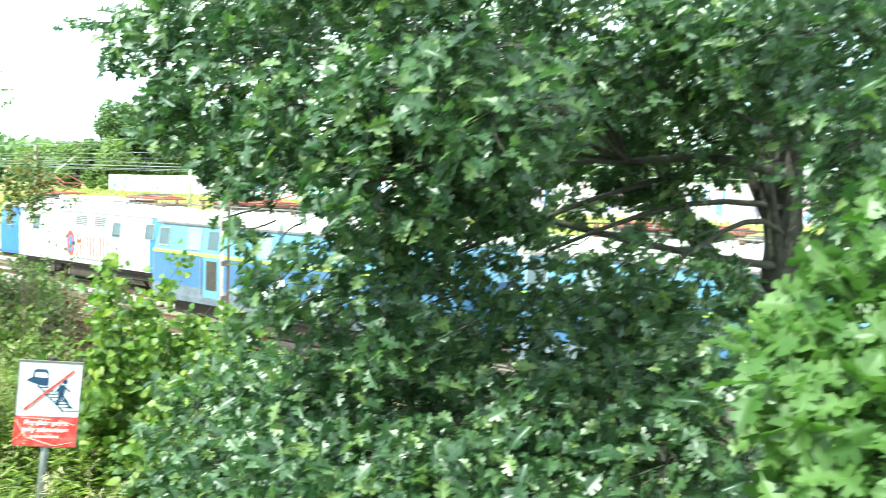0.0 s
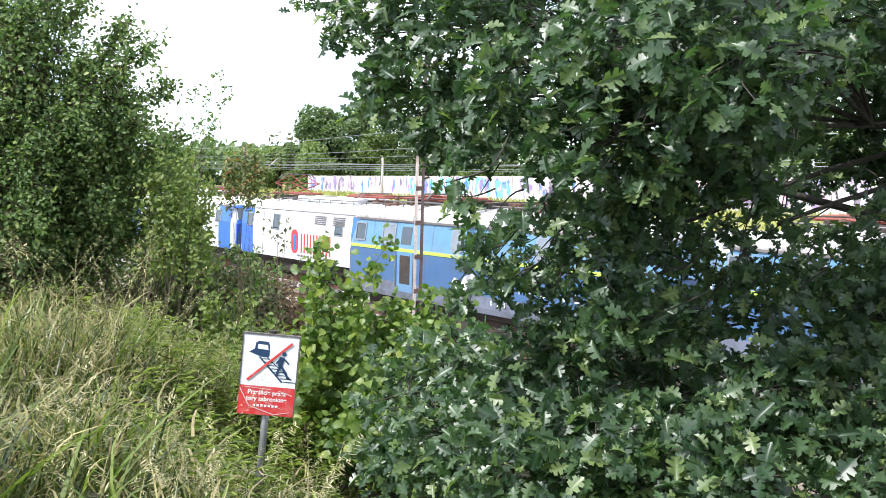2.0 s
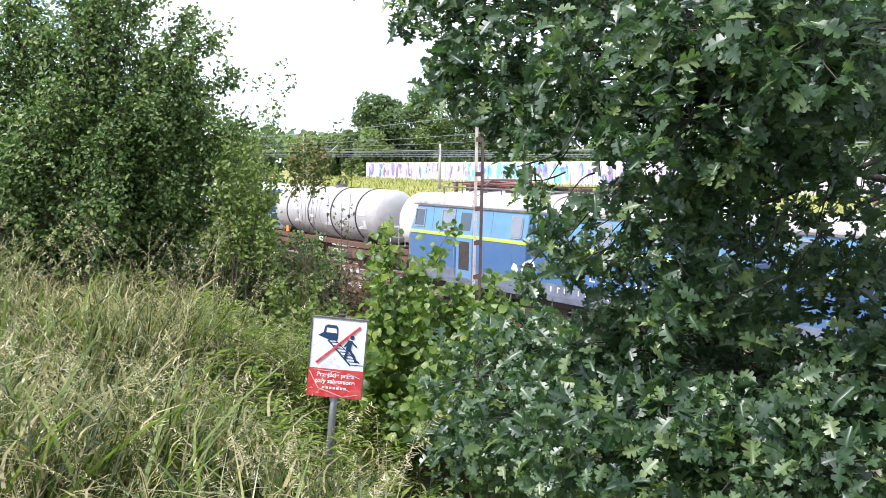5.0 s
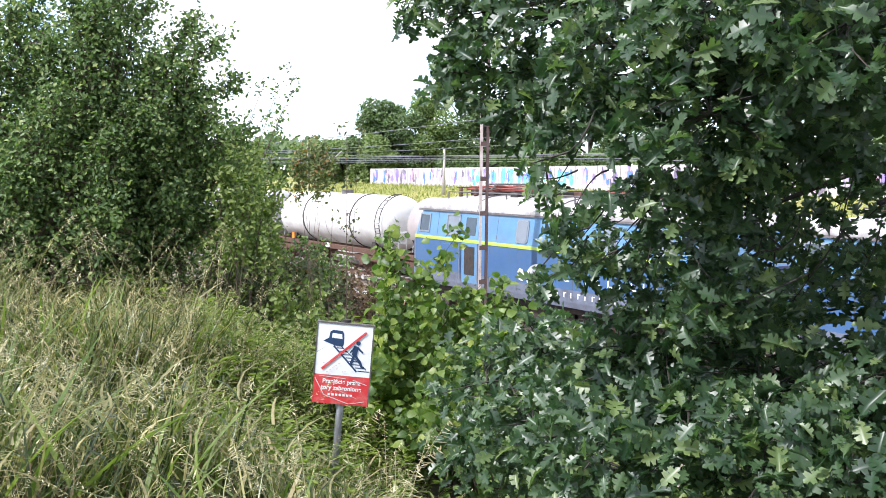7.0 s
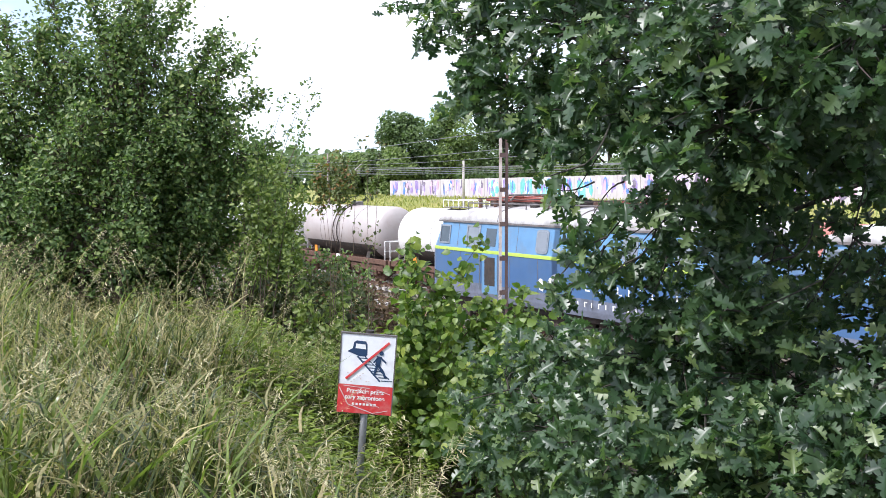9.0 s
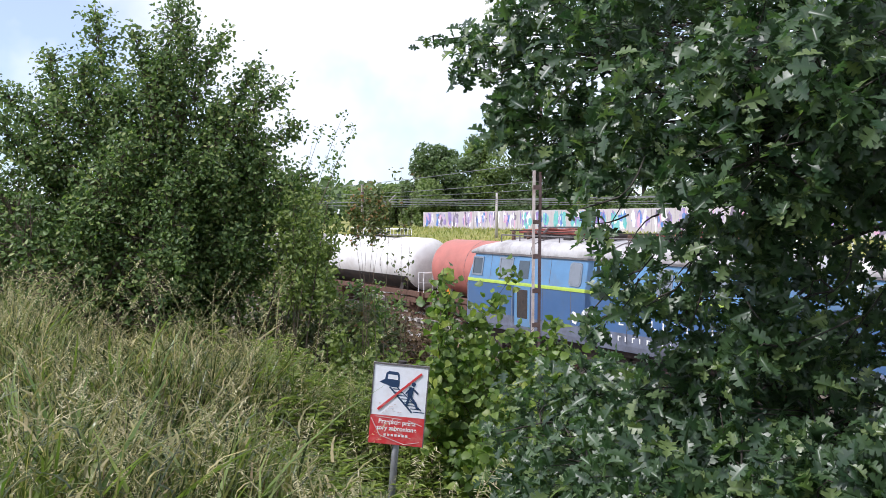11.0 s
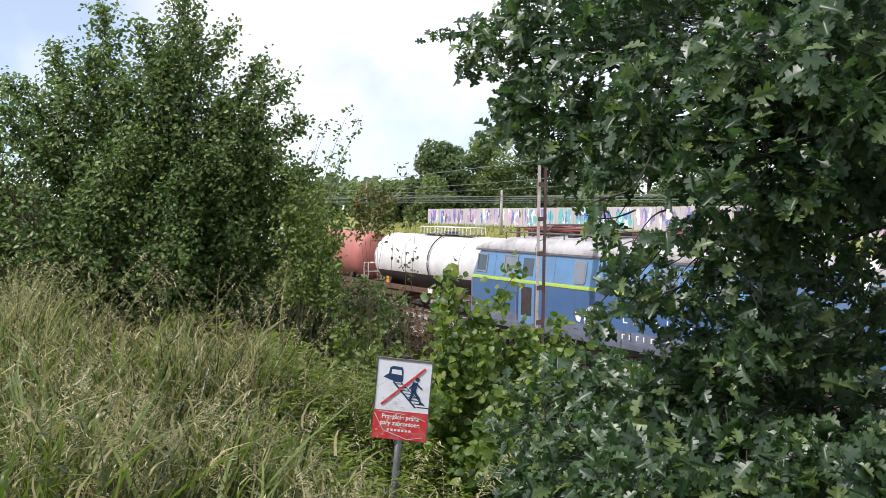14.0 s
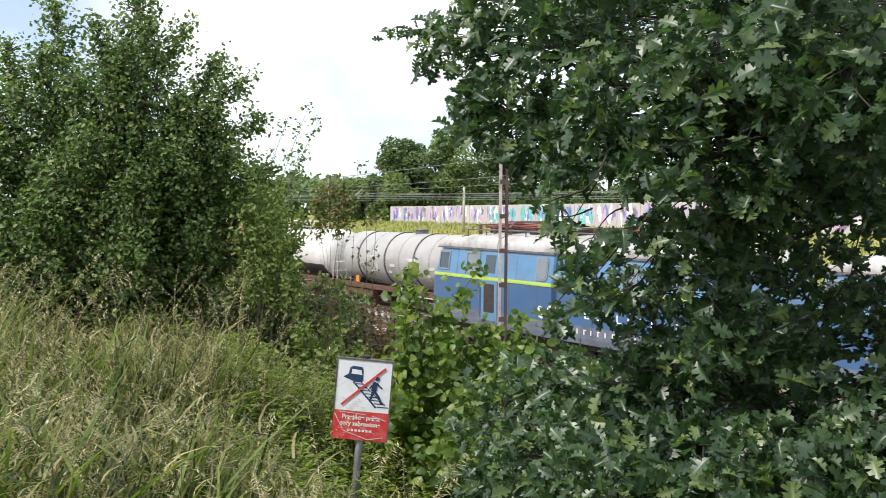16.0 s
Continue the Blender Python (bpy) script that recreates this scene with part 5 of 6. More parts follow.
def shrub(name, label, root, tips, leaves, size, material, spread, stem_r=0.03, seed=1, shape=OVAL_LEAF, low=0.15, category="shrub", rust=0, up=(-0.4, -0.55, 0.6)):
    """Stems fanning from a root to their tips, with leaf sprays along each."""
    rng = np.random.default_rng(seed)
    root = np.array([*root, float(land(*root)) - 0.05])
    th = tagged(empty(name, tuple(root)), label, category)
    LOC, ROT = [], []
    for tip in tips:
        tip = np.asarray(tip, float)
        foot = np.append(rng.normal(0, 0.12 + 0.02 * len(tips), 2), 0.0)
        end = tip - root
        bend = (end - foot) * np.array([0.35, 0.35, 0.55]) + foot
        pts = [tuple((1 - u) ** 2 * foot + 2 * u * (1 - u) * bend + u * u * end) for u in np.linspace(0, 1, 8)]
        bm = bmesh.new()
        tube(bm, pts, list(np.linspace(stem_r, stem_r * 0.12, 8)), 4)
        P = np.array(pts)
        n = leaves
        per = 6
        k = max(2, n // per)
        u = low + (1 - low) * rng.uniform(0, 1, k) ** 0.85
        at = np.stack([np.interp(u, np.linspace(0, 1, 8), P[:, a]) for a in range(3)], 1)
        off = rng.normal(0, 1, (k, 3))
        off /= np.linalg.norm(off, axis=1)[:, None]
        rad = spread * (1.05 - u)[:, None] ** 0.55 * rng.uniform(0.1, 1.0, (k, 1))
        ends = at + off * rad + np.array([0, 0, 0.12]) * rad
        for a, e in list(zip(at, ends))[::3]:
            tube(bm, [tuple(a), tuple((a + e) / 2 + np.array([0, 0, 0.02])), tuple(e)], [stem_r * 0.22, stem_r * 0.16, 0.002], 4)
        part("stem", bm, M_TWIG, th)
        loc = np.repeat(ends, per, axis=0) + rng.normal(0, size * 0.8, (k * per, 3))
        LOC.append(loc)
        ROT.append(turns(k * per, up, 0.7, rng) * (size * rng.uniform(0.6, 1.35, k * per))[:, None, None])
    L, R = np.concatenate(LOC), np.concatenate(ROT)
    if rust:
        tagged(scatter("rusty_leaves", shape, R[:rust], L[:rust], M_RUSTL, th), "a few orange-brown dying leaves", kind="stuff")
        L, R = L[rust:], R[rust:]
    tagged(scatter("foliage", shape, R, L, material, th), kind="stuff")
    return th


def tree(x, y, top, r, material, n=2600, seed=1, size=0.6, label="leafy deciduous tree behind the graffiti wall"):
    rng = np.random.default_rng(seed)
    z0 = float(land(x, y))
    th = tagged(empty("tree", (x, y, z0)), label, "tree", "far trees")
    h = top - z0
    bm = bmesh.new()
    tube(bm, [(0, 0, -0.2), (0.1, 0, h * 0.3), (0, 0.1, h * 0.6), (0, 0, h * 0.9)], [r * 0.09, r * 0.07, r * 0.045, 0.03], 8)
    lobes = []
    for k in range(16):
        u = rng.uniform(0.12, 0.95)
        a = rng.uniform(0, 2 * math.pi)
        rr = r * (0.75 if u < 0.6 else 0.75 * (1.15 - u) / 0.55) * rng.uniform(0.4, 1.0)
        c = np.array([math.cos(a) * rr, math.sin(a) * rr, h * u])
        lobes.append((c, r * rng.uniform(0.25, 0.45)))
        tube(bm, curve_pts((0, 0, h * u * 0.6), c, 4, 0.1, 0.1, rng), [r * 0.03, r * 0.022, r * 0.015, 0.01], 5)
    part("trunk", bm, M_BARK, th)
    LOC, ROT = [], []
    for c, lr in lobes:
        m = n // 16
        d = rng.normal(0, 1, (m, 3))
        d /= np.linalg.norm(d, axis=1)[:, None]
        LOC.append(c + d * lr * rng.uniform(0.3, 1.0, (m, 1)) ** 0.5 * np.array([1, 1, 0.85]))
        ROT.append(turns(m, (-0.4, -0.2, 0.7), 0.6, rng) * (size * rng.uniform(0.5, 1.2, m))[:, None, None])
    tagged(scatter("crown", CLUMP_LEAF, np.concatenate(ROT), np.concatenate(LOC), material, th), kind="stuff")


def blade(bend, width=0.005, n=5):
    return strip_leaf_up([(k / (n - 1), width * (1 - (k / (n - 1)) ** 2.2) + 0.0004) for k in range(n)], bend)


def strip_leaf_up(profile, bend):
    """A blade that rises along z and bows over towards x."""
    v, t = [], []
    for s, w in profile:
        x, z = bend * s ** 2.1, s * (1 - 0.38 * bend * s ** 2)
        v += [(x, w, z), (x, -w, z)]
    for i in range(len(profile) - 1):
        a = 2 * i
        t += [(a, a + 1, a + 3), (a, a + 3, a + 2)]
    return np.array(v, float), np.array(t, int)


def seed_head():
    """A nodding panicle at the end of a stalk, one unit high."""
    rng = np.random.default_rng(3)
    v, t = [], []
    for k in range(30):
        u = 0.74 + 0.26 * k / 29
        x, z = 0.35 * u ** 2.1, u * (1 - 0.133 * u ** 2)
        a = rng.uniform(0, 2 * math.pi)
        ln = 0.032 * (1.25 - u) / 0.5 + 0.010
        d = np.array([math.cos(a) * ln * 0.8 + 0.02, math.sin(a) * ln * 0.8, -ln * 0.3 + rng.uniform(-0.01, 0.015)])
        p = np.array([x, 0, z])
        q = np.cross(d, (0, 0, 1.0))
        q = q / np.linalg.norm(q) * 0.0032
        i = len(v)
        v += [p, p + d * 0.55 + q, p + d, p + d * 0.55 - q]
        t += [(i, i + 1, i + 2), (i, i + 2, i + 3)]
    return np.array(v), np.array(t)


def upright(n, rng, tilt=0.16, zstretch=1.0):
    a = rng.uniform(0, 2 * math.pi, n)
    c, s = np.cos(a), np.sin(a)
    R = np.zeros((n, 3, 3))
    R[:, 0, 0], R[:, 0, 1], R[:, 1, 0], R[:, 1, 1], R[:, 2, 2] = c, -s, s, c, 1
    R[:, 0, 2], R[:, 1, 2] = rng.normal(0, tilt, n), rng.normal(0, tilt, n)
    return R


def grass():
    rng = np.random.default_rng(31)

    def spots(n, x0, x1, y0, y1):
        x, y = rng.uniform(x0, x1, n), rng.uniform(y0, y1, n) ** 1.0
        clump = np.sin(2.1 * x + 1.3 * y) * np.cos(1.7 * y - 2.6 * x + 1.0)
        ok = (np.hypot(x, y) > 1.7) & (rng.uniform(-0.7, 0.7, n) < clump + 0.22) & (x < 1.9 + 0.34 * y) & (x > -1.5 - 0.35 * y)
        x, y = x[ok], y[ok]
        return np.stack([x, y, land(x, y) - 0.03], 1)

    def lean(R, p, amount=0.28):
        """Neighbouring blades lean the same way, in patches about half a metre wide."""
        x, y = p[:, 0], p[:, 1]
        h = R[:, 2, 2]
        R[:, 0, 2] += h * amount * np.sin(2.2 * x - 1.5 * y + np.sin(3.1 * y))
        R[:, 1, 2] += h * amount * np.sin(1.8 * y + 2.4 * x + 1.3 * np.sin(2.7 * x))
        return R

    def tall(p):
        """Taller on the open meadow, lower where the bush shades it."""
        x, y = p[:, 0], p[:, 1]
        f = np.where((x < 0.17 * y) & (y > 6.0), 1.35, np.where((x > 0.2 * y) & (y > 7.5), 0.68, 1.0))
        f = f * (0.80 + 0.42 * smooth01(0.5 + 0.9 * np.sin(2.9 * x + 1.7 * y) * np.sin(2.3 * y - 3.1 * x + 0.5)))
        return f * np.where((x > 1.4 + 0.2 * y) & (y < 6.5), 0.75, 1.0) * (1.0 + 0.22 * np.sin(1.9 * x + 0.6) * np.cos(1.4 * y - 0.8 * x))
    for bend, n, hm, mm in ((0.12, 17000, 0.50, M_GRASS), (0.32, 21000, 0.52, M_GRASS), (0.6, 16000, 0.50, M_GRASS), (1.0, 8000, 0.46, M_GRASS), (0.45, 22000, 0.36, M_DEAD)):
        p = spots(n, -6.0, 5.6, 1.0, 14.5)
        if mm is M_DEAD:
            p = p[np.sin(2.6 * p[:, 0] - 0.7 * p[:, 1] + 2.0) * np.sin(1.9 * p[:, 1] + 0.8 * p[:, 0]) + rng.normal(0, 0.3, len(p)) > 0.2]
        hgt = hm * rng.uniform(0.45, 1.35, len(p)) * tall(p)
        R = upright(len(p), rng, 0.22) * hgt[:, None, None]
        R[:, :, 1] *= rng.uniform(0.6, 1.9, len(p))[:, None] / hgt[:, None]
        lean(R, p)
        tagged(scatter("grass", blade(bend), R, p.astype(float), mm), "long uncut meadow grass, green with dry straw", "grass", kind="stuff")
    n = 9000
    x, y = rng.uniform(-9, 4, n), rng.uniform(-9, 4, n)
    ok = np.hypot(x, y) > 0.25
    p = np.stack([x[ok], y[ok], land(x[ok], y[ok]) - 0.02], 1)
    hgt = rng.uniform(0.12, 0.32, len(p))
    R = upright(len(p), rng, 0.3) * hgt[:, None, None]
    R[:, :, 1] *= rng.uniform(0.8, 1.6, len(p))[:, None] / hgt[:, None]
    tagged(scatter("trodden_grass", blade(0.55), R, p, M_GRASS), "shorter trodden grass on the shelf", "grass", kind="stuff")
    p = spots(12000, -5.0, 5.0, 1.8, 13.0)
    tuft = np.sin(3.3 * p[:, 0] + 0.9 * p[:, 1]) * np.sin(2.7 * p[:, 1] - 1.1 * p[:, 0])
    p = p[tuft + rng.normal(0, 0.25, len(p)) > 0.15]
    hgt = 0.66 * rng.uniform(0.6, 1.3, len(p)) * tall(p)
    R = upright(len(p), rng, 0.24) * hgt[:, None, None]
    R[:, :, 1] *= rng.uniform(0.8, 1.5, len(p))[:, None] / hgt[:, None]
    lean(R, p, 0.25)
    tagged(scatter("broad_grass", blade(0.5, 0.010, 6), R, p, M_GRASSB), "broad bright green grass blades in tufts", "grass", kind="stuff")
    for n, mm, lb in ((17000, M_GRASS, "curled leaves on the grass stems, green and dry"), (17000, M_STRAW, "short dry curls and husks of last year's grass")):
        p = spots(n, -5.0, 5.0, 1.6, 13.0)
        p[:, 2] += rng.uniform(0.08, 0.5, len(p)) * tall(p)
        hgt = rng.uniform(0.09, 0.25, len(p))
        R = upright(len(p), rng, 0.7) * hgt[:, None, None]
        R[:, :, 1] *= rng.uniform(0.5, 1.1, len(p))[:, None] / hgt[:, None]
        tagged(scatter("curled_grass", blade(1.5, 0.0085, 5), R, p, mm), lb, "grass", kind="stuff")
    p = spots(9500, -6.0, 5.2, 1.6, 14.5)
    hgt = rng.uniform(0.50, 0.95, len(p)) * tall(p)
    R = lean(upright(len(p), rng, 0.2) * hgt[:, None, None], p, 0.25)
    q = np.stack([rng.uniform(-0.2, 3.4, 90), rng.uniform(6.3, 9.8, 90)], 1)
    q = np.column_stack([q, land(q[:, 0], q[:, 1])])
    p = np.concatenate([p, q])
    R = np.concatenate([R, upright(90, rng, 0.12) * rng.uniform(1.15, 1.5, 90)[:, None, None]])
    tagged(scatter("grass_stalks", blade(0.35, 0.0018, 7), R, p, M_STRAW), "thin straw-coloured grass stalks", "grass", kind="stuff")
    tagged(scatter("grass_seed_heads", seed_head(), R, p, M_SEED), "nodding pale grass seed heads", "grass", kind="stuff")


def weeds():
    """Leafy green weeds among the grass near the sign and along the bank."""
    rng = np.random.default_rng(41)
    LOC, ROT, ST = [], [], []
    for k in range(330):
        y = rng.uniform(2.6, 9.2) if k < 230 else rng.uniform(5.4, 8.0)
        x = 0.7 + 0.19 * y + (rng.uniform(0.5, 2.8) if k < 230 else rng.uniform(0.9, 2.3))
        h = rng.uniform(0.35, 0.7) if k < 230 else rng.uniform(0.4, 0.8)
        z = float(land(x, y))
        m = 26
        u = rng.uniform(0.25, 1.0, m)
        a = rng.uniform(0, 2 * math.pi, m)
        dx = np.stack([np.cos(a), np.sin(a)], 1)
        nor = np.stack([dx[:, 0] * -0.35, dx[:, 1] * -0.35, np.ones(m)], 1) + rng.normal(0, 0.2, (m, 3))
        nor /= np.linalg.norm(nor, axis=1)[:, None]
        al = np.stack([dx[:, 0], dx[:, 1], np.full(m, 0.8)], 1)
        al -= nor * np.sum(al * nor, 1)[:, None]
        al /= np.linalg.norm(al, axis=1)[:, None]
        s = rng.uniform(0.05, 0.11, m)
        LOC.append(np.stack([x + 0.0 * u, y + 0.0 * u, z + h * u], 1))
        ROT.append(np.stack([al, np.cross(nor, al) * 0.42, nor], 2) * s[:, None, None])
        ST.append((x, y, z, h))
    tagged(scatter("weeds", OVAL_LEAF, np.concatenate(ROT), np.concatenate(LOC), M_WEED), "leafy green weeds on the bank", "weeds", kind="stuff")
    R = np.tile(np.eye(3), (len(ST), 1, 1)) * np.array([s[3] for s in ST])[:, None, None]
    tagged(scatter("weed_stems", blade(0.02, 0.006, 3), R, np.array([s[:3] for s in ST]), M_GRASS), "green weed stems", "weeds", kind="stuff")


def meadow_grass():
    """Tufts on the far slope below the wall."""
    rng = np.random.default_rng(51)
    n = 22000
    x, y = rng.uniform(37, 63, n), rng.uniform(10, 110, n)
    p = np.stack([x, y, land(x, y) - 0.05], 1)
    R = upright(n, rng, 0.25) * rng.uniform(0.2, 0.55, n)[:, None, None]
    tagged(scatter("meadow_tufts", blade(0.4, 0.13, 3), R, p, M_GRASSFAR), "yellow-green grass tufts on the far slope", "grass", kind="stuff")


M_GRASSFAR = leafy("meadow_blade", (0.17, 0.21, 0.05), (0.38, 0.36, 0.12), None, 0.7, 0.3)

oak()
shrub("bush_tree", "tall dense dark green bushy tree at the edge of the grass", (3.0, 12.6),
      [(3.46, 11.8, 7.6), (2.9, 12.0, 7.15), (2.5, 12.4, 7.4), (2.0, 12.7, 6.85), (1.4, 12.9, 6.4), (1.0, 12.9, 5.9), (3.95, 11.6, 7.15), (4.4, 11.5, 6.75), (4.65, 11.3, 6.5), (4.9, 11.2, 6.0), (3.6, 11.9, 7.3),
       (0.4, 13.0, 5.4), (3.8, 11.4, 6.2), (2.6, 11.8, 6.4), (4.4, 11.2, 5.5), (1.6, 12.2, 5.5), (3.2, 11.3, 5.2), (2.2, 11.5, 4.9), (4.8, 11.1, 4.7), (0.9, 12.2, 4.6), (-0.2, 13.0, 4.9), (4.0, 11.1, 4.4), (3.0, 11.2, 4.2),
       (2.0, 12.2, 6.2), (3.2, 11.7, 6.8), (4.3, 11.4, 6.0), (1.3, 12.4, 6.0), (0.3, 12.4, 4.5), (2.7, 11.4, 5.7), (3.7, 11.3, 5.5), (-0.6, 12.8, 4.4), (2.3, 12.2, 6.7), (3.9, 11.3, 5.0), (4.7, 11.0, 5.3), (5.1, 11.5, 5.3), (5.1, 11.3, 4.4)],
      3200, 0.059, M_BUSH, 0.95, 0.035, 61, category="tree")
shrub("wispy_tree", "thin open twigs with few small leaves at the bush's edge", (4.6, 11.4),
      [(5.10, 10.9, 6.0), (5.35, 10.8, 6.15), (4.95, 10.9, 5.8), (5.5, 10.7, 6.05), (5.3, 10.8, 5.6), (5.2, 10.8, 5.3)], 110, 0.05, M_BUSH, 0.26, 0.012, 65, low=0.4, category="tree")
shrub("small_tree", "light green young tree beside the dark bush", (5.7, 13.0), [(6.3, 14.2, 5.1), (6.0, 13.2, 5.2), (6.3, 13.5, 4.7), (5.7, 12.7, 4.6), (6.3, 13.4, 4.2), (5.4, 12.4, 5.1), (5.4, 12.2, 4.3), (6.5, 13.6, 3.8), (6.0, 12.6, 3.9)],
      1500, 0.066, M_BUSHL, 0.5, 0.016, 62, low=0.15, category="tree")
shrub("small_tree", "open airy light green shrub before the train", (4.72, 10.69), [(4.61, 10.79, 5.12), (4.86, 10.63, 4.98), (5.07, 10.48, 4.68), (4.72, 10.69, 4.53), (4.97, 10.53, 4.38), (4.45, 10.88, 4.79)],
      330, 0.062, M_BUSHL, 0.36, 0.010, 67, low=0.45, category="tree")
shrub("sapling", "slender sapling with rust-tinged green crown before the train", (5.15, 9.7), [(5.2, 9.8, 5.18), (5.06, 9.9, 5.05), (5.3, 9.7, 5.12), (5.36, 9.67, 4.95), (5.0, 9.9, 4.9), (5.2, 9.75, 4.85)], 210, 0.046, M_SAPL, 0.22, 0.0055, 63, low=0.82)
shrub("sapling", "bare whippy sapling shoots with a few leaves", (5.4, 9.6), [(5.55, 9.6, 5.42), (5.45, 9.65, 5.3), (5.7, 9.5, 5.45)], 54, 0.05, M_SCRUB, 0.16, 0.006, 66, low=0.5)
shrub("maple_sapling", "bright green sapling with broad lobed leaves, a few turned orange", (4.75, 6.9),
      [(4.62, 7.05, 4.1), (4.50, 7.0, 4.28), (5.05, 6.6, 4.26), (4.85, 6.85, 3.9), (4.3, 6.8, 3.75), (5.3, 6.5, 3.8), (4.15, 6.65, 3.45), (4.6, 6.4, 3.6), (5.0, 6.2, 3.5), (4.1, 6.3, 3.2), (4.4, 6.0, 3.2), (5.4, 6.9, 3.6), (5.7, 6.6, 3.4), (5.3, 7.4, 3.5), (4.0, 7.0, 3.3), (5.3, 6.3, 3.75), (5.7, 6.1, 3.6), (5.0, 6.0, 3.45), (4.7, 5.7, 3.2), (5.4, 5.6, 3.35), (4.3, 5.6, 3.0), (3.9, 5.5, 3.05), (3.7, 5.2, 2.9), (4.0, 5.0, 3.2)],
      235, 0.080, M_MAPLE, 0.30, 0.014, 64, MAPLE_LEAF, 0.3, rust=14)
for k, (x, y, z, mm) in enumerate([(9.5, 13.4, 1.9, M_SCRUB), (10.0, 15.3, 2.1, M_SCRUB), (10.3, 17.4, 2.1, M_SCRUB), (9.0, 11.8, 2.0, M_SCRUB), (10.6, 19.4, 2.0, M_SCRUB), (9.2, 10.0, 1.8, M_SCRUB), (8.4, 15.6, 3.0, M_SCRUB), (7.2, 15.4, 3.3, M_SCRUB), (9.6, 14.4, 2.5, M_SCRUB), (9.2, 16.8, 2.8, M_SCRUB), (10.4, 16.2, 2.2, M_SCRUB), (8.8, 11.6, 2.2, M_SCRUB), (5.8, 14.6, 3.7, M_SCRUB), (5.2, 12.2, 3.5, M_SCRUB), (6.2, 13.4, 3.6, M_BUSH), (7.4, 13.9, 3.6, M_BUSH), (8.4, 13.0, 2.9, M_SCRUB), (7.6, 10.9, 2.6, M_BROWN), (6.6, 9.4, 2.6, M_BROWN), (5.8, 11.5, 3.5, M_SCRUB), (6.4, 12.4, 3.4, M_SCRUB), (5.2, 10.1, 3.3, M_BUSHL), (6.8, 10.6, 3.0, M_BROWN), (7.4, 12.3, 3.2, M_BROWN), (6.0, 8.9, 3.25, M_SCRUB), (5.4, 8.1, 3.2, M_SCRUB), (6.3, 7.9, 3.1, M_SCRUB), (7.0, 9.2, 2.9, M_BROWN)]):
    shrub("scrub_bush", "tangled brownish-green scrub on the bank", (x, y), [(x - 0.3, y, z), (x + 0.3, y + 0.2, z - 0.1), (x, y - 0.3, z - 0.3), (x + 0.5, y - 0.2, z - 0.4), (x - 0.6, y + 0.2, z - 0.4), (x - 0.3, y - 0.5, z - 0.6)],
          420, 0.075, mm, 0.6, 0.012, 70 + k)
for k, (x, y, z) in enumerate([(5.8, 7.4, 3.3), (6.4, 7.0, 3.2), (6.9, 8.2, 3.0), (5.6, 4.6, 2.9), (6.4, 3.4, 2.8), (7.2, 5.4, 2.6), (6.2, 6.2, 2.9), (5.2, 3.2, 2.9), (4.6, 5.2, 3.0), (7.6, 7.6, 2.6), (4.4, 1.4, 3.0), (5.0, 0.4, 3.0), (8.0, 3.0, 2.6), (7.5, 0.0, 2.8)]):
    shrub("undergrowth_bush", "dark green undergrowth beneath the oak", (x, y), [(x - 0.5, y, z), (x + 0.4, y + 0.3, z - 0.1), (x, y - 0.5, z - 0.2), (x - 0.2, y + 0.6, z - 0.3), (x + 0.6, y - 0.4, z - 0.3)],
          260, 0.10, M_BUSH, 0.6, 0.018, 90 + k)
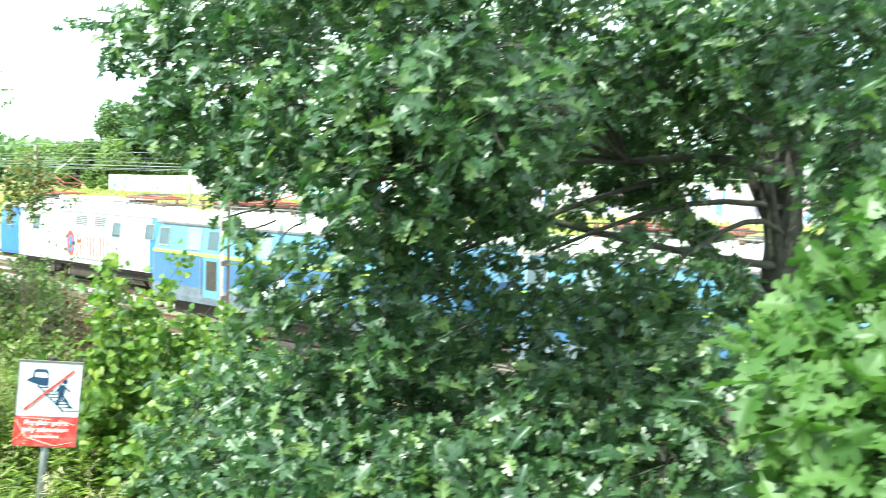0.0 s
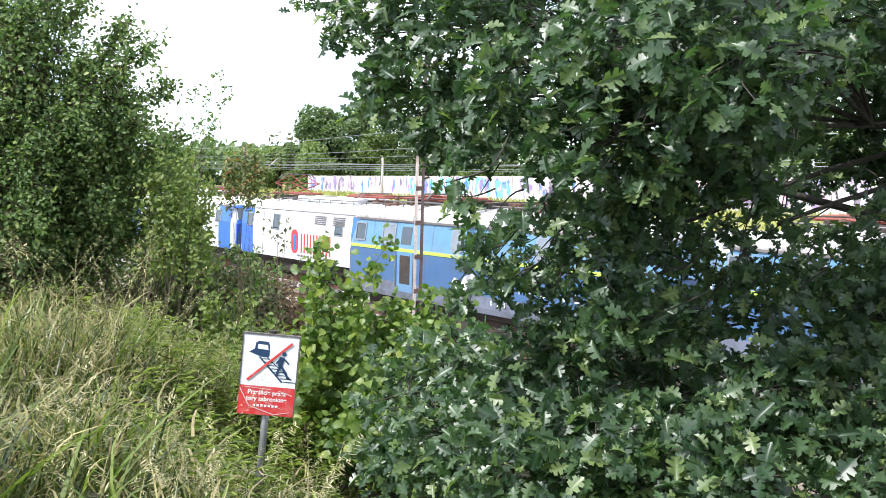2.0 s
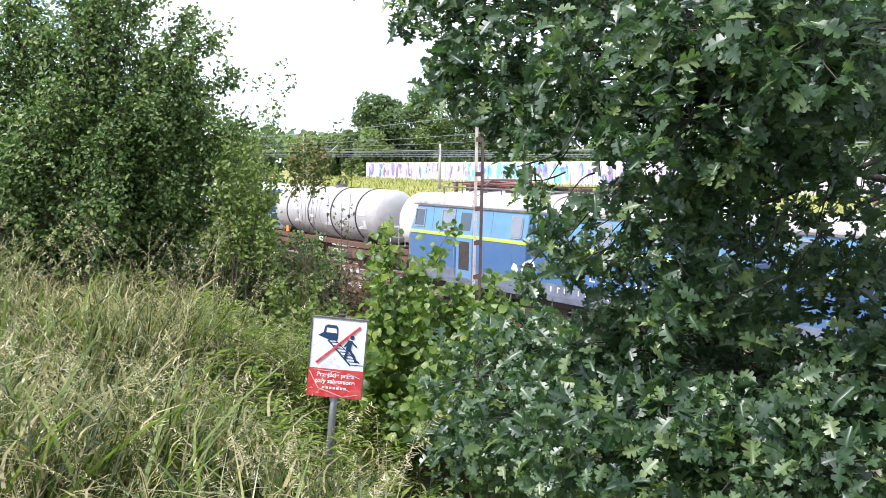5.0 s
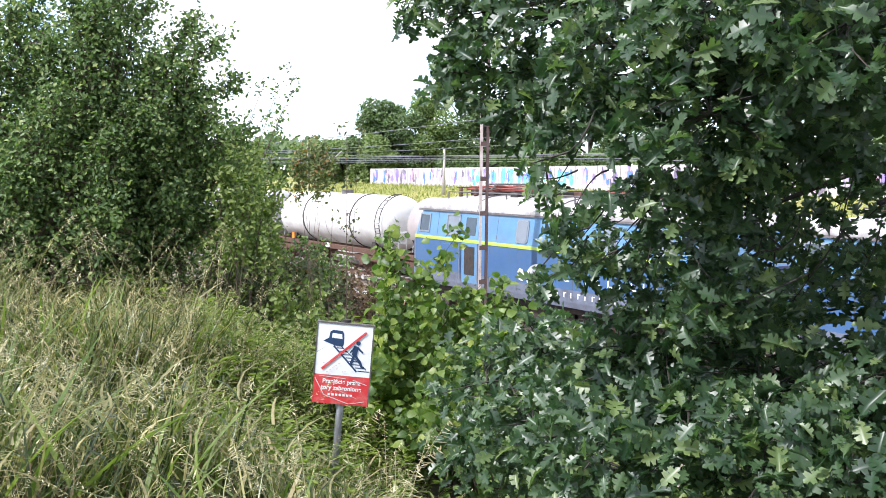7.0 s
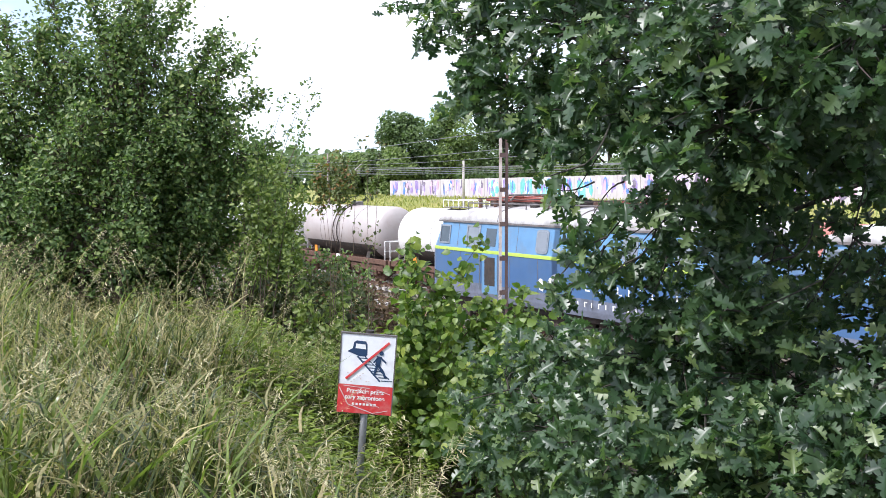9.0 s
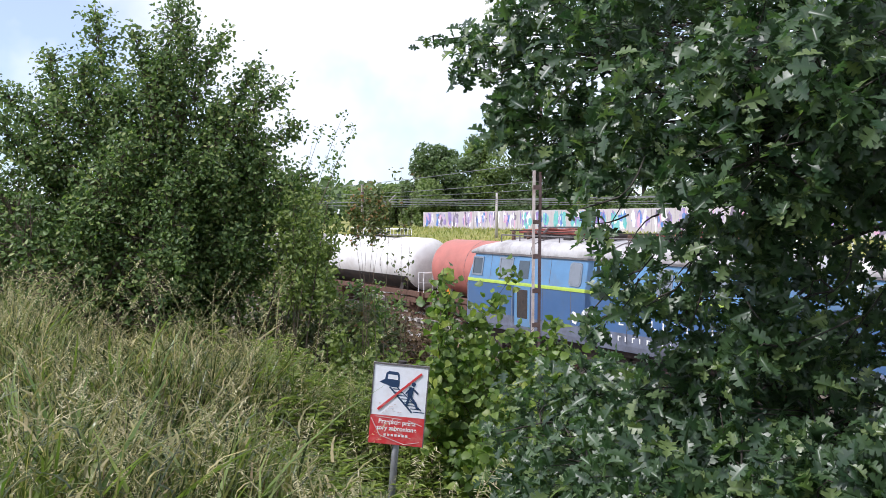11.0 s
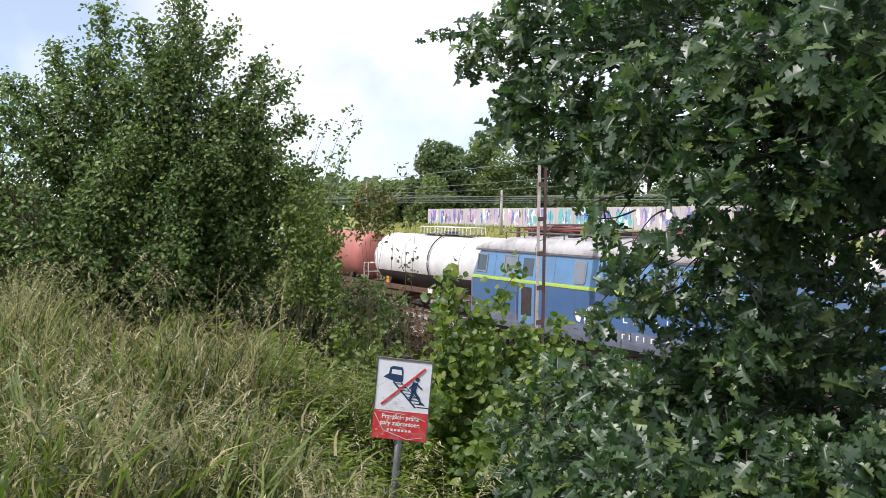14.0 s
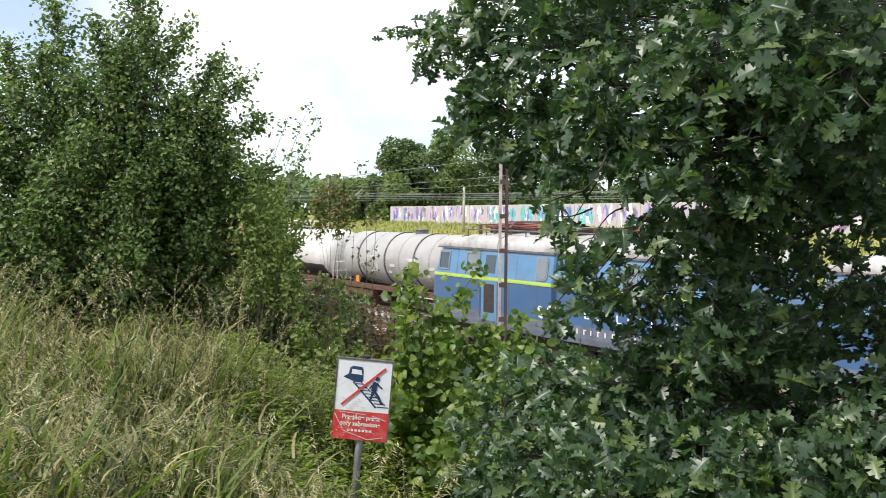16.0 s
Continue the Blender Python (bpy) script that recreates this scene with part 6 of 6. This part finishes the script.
for k, (x, y, top, r, mm) in enumerate([(69.5, 110, 14.8, 5.0, M_FAR), (75.5, 106, 15.6, 5.8, M_FARL), (65.0, 113, 9.5, 4.0, M_FARL), (72.5, 108, 14.8, 5.6, M_FAR), (67.5, 108, 9.5, 4.5, M_FARL), (82, 101, 15.4, 6.0, M_FAR), (88, 95, 14.5, 6.0, M_FARL), (84, 82, 12.5, 6.0, M_FAR)]):
    tree(x, y, top, r, mm, 8000, 200 + k, 0.40)
for k, (x, y, top, r, mm) in enumerate([(80, 152, 9.4, 5.5, M_FARL), (72, 154, 8.4, 5.0, M_FAR), (88, 149, 9.0, 5.0, M_FAR), (64, 160, 8.0, 5.5, M_FARL), (54, 165, 9.5, 6.0, M_FAR), (44, 165, 9.0, 6.0, M_FAR), (34, 168, 9.2, 6.0, M_FARL),
                                        (86, 70, 12.0, 6.0, M_FAR), (82, 56, 12.5, 6.0, M_FARL), (84, 42, 12.0, 6.5, M_FAR), (82, 28, 12.0, 6.0, M_FAR), (80, 14, 11.5, 6.0, M_FARL)]):
    tree(x, y, top, r, mm, 3200, 300 + k, 0.75)


def far_woods():
    rng = np.random.default_rng(77)
    n = 14000
    a = np.radians(rng.uniform(-20, 110, n))
    d = rng.uniform(240, 300, n)
    hgt = 8.5 + 3.0 * np.sin(a * 9.0) * np.sin(a * 23.0) + 1.5 * np.sin(a * 61.0)
    x, y = d * np.sin(a), d * np.cos(a)
    p = np.stack([x, y, land(x, y) + hgt * rng.uniform(0, 1, n) ** 0.7], 1)
    tagged(scatter("far_woods", CLUMP_LEAF, turns(n, (-0.4, -0.4, 0.5), 0.7, rng) * rng.uniform(1.5, 3.2, n)[:, None, None], p, M_FAR), "distant line of trees on the horizon", "woods", kind="stuff")


far_woods()
grass()
weeds()
meadow_grass()


# ---- what moves ----
def motions():
    for thing, start in TRAIN:
        walk(thing, [(t, pose(FAR_X, start + TRAIN_SPEED * t, FAR_RAIL)) for t in (0.0, 2.0, 4.0, 6.0, 8.0, 10.0, 12.0, 14.0, 16.0)])
        for wheelset, y, r in WHEELSETS[thing.name]:
            turn = math.degrees(TRAIN_SPEED / r)
            walk(wheelset, [(0.1 * k, pose(0, y, r, -turn * 0.1 * k)) for k in range(161)])


motions()
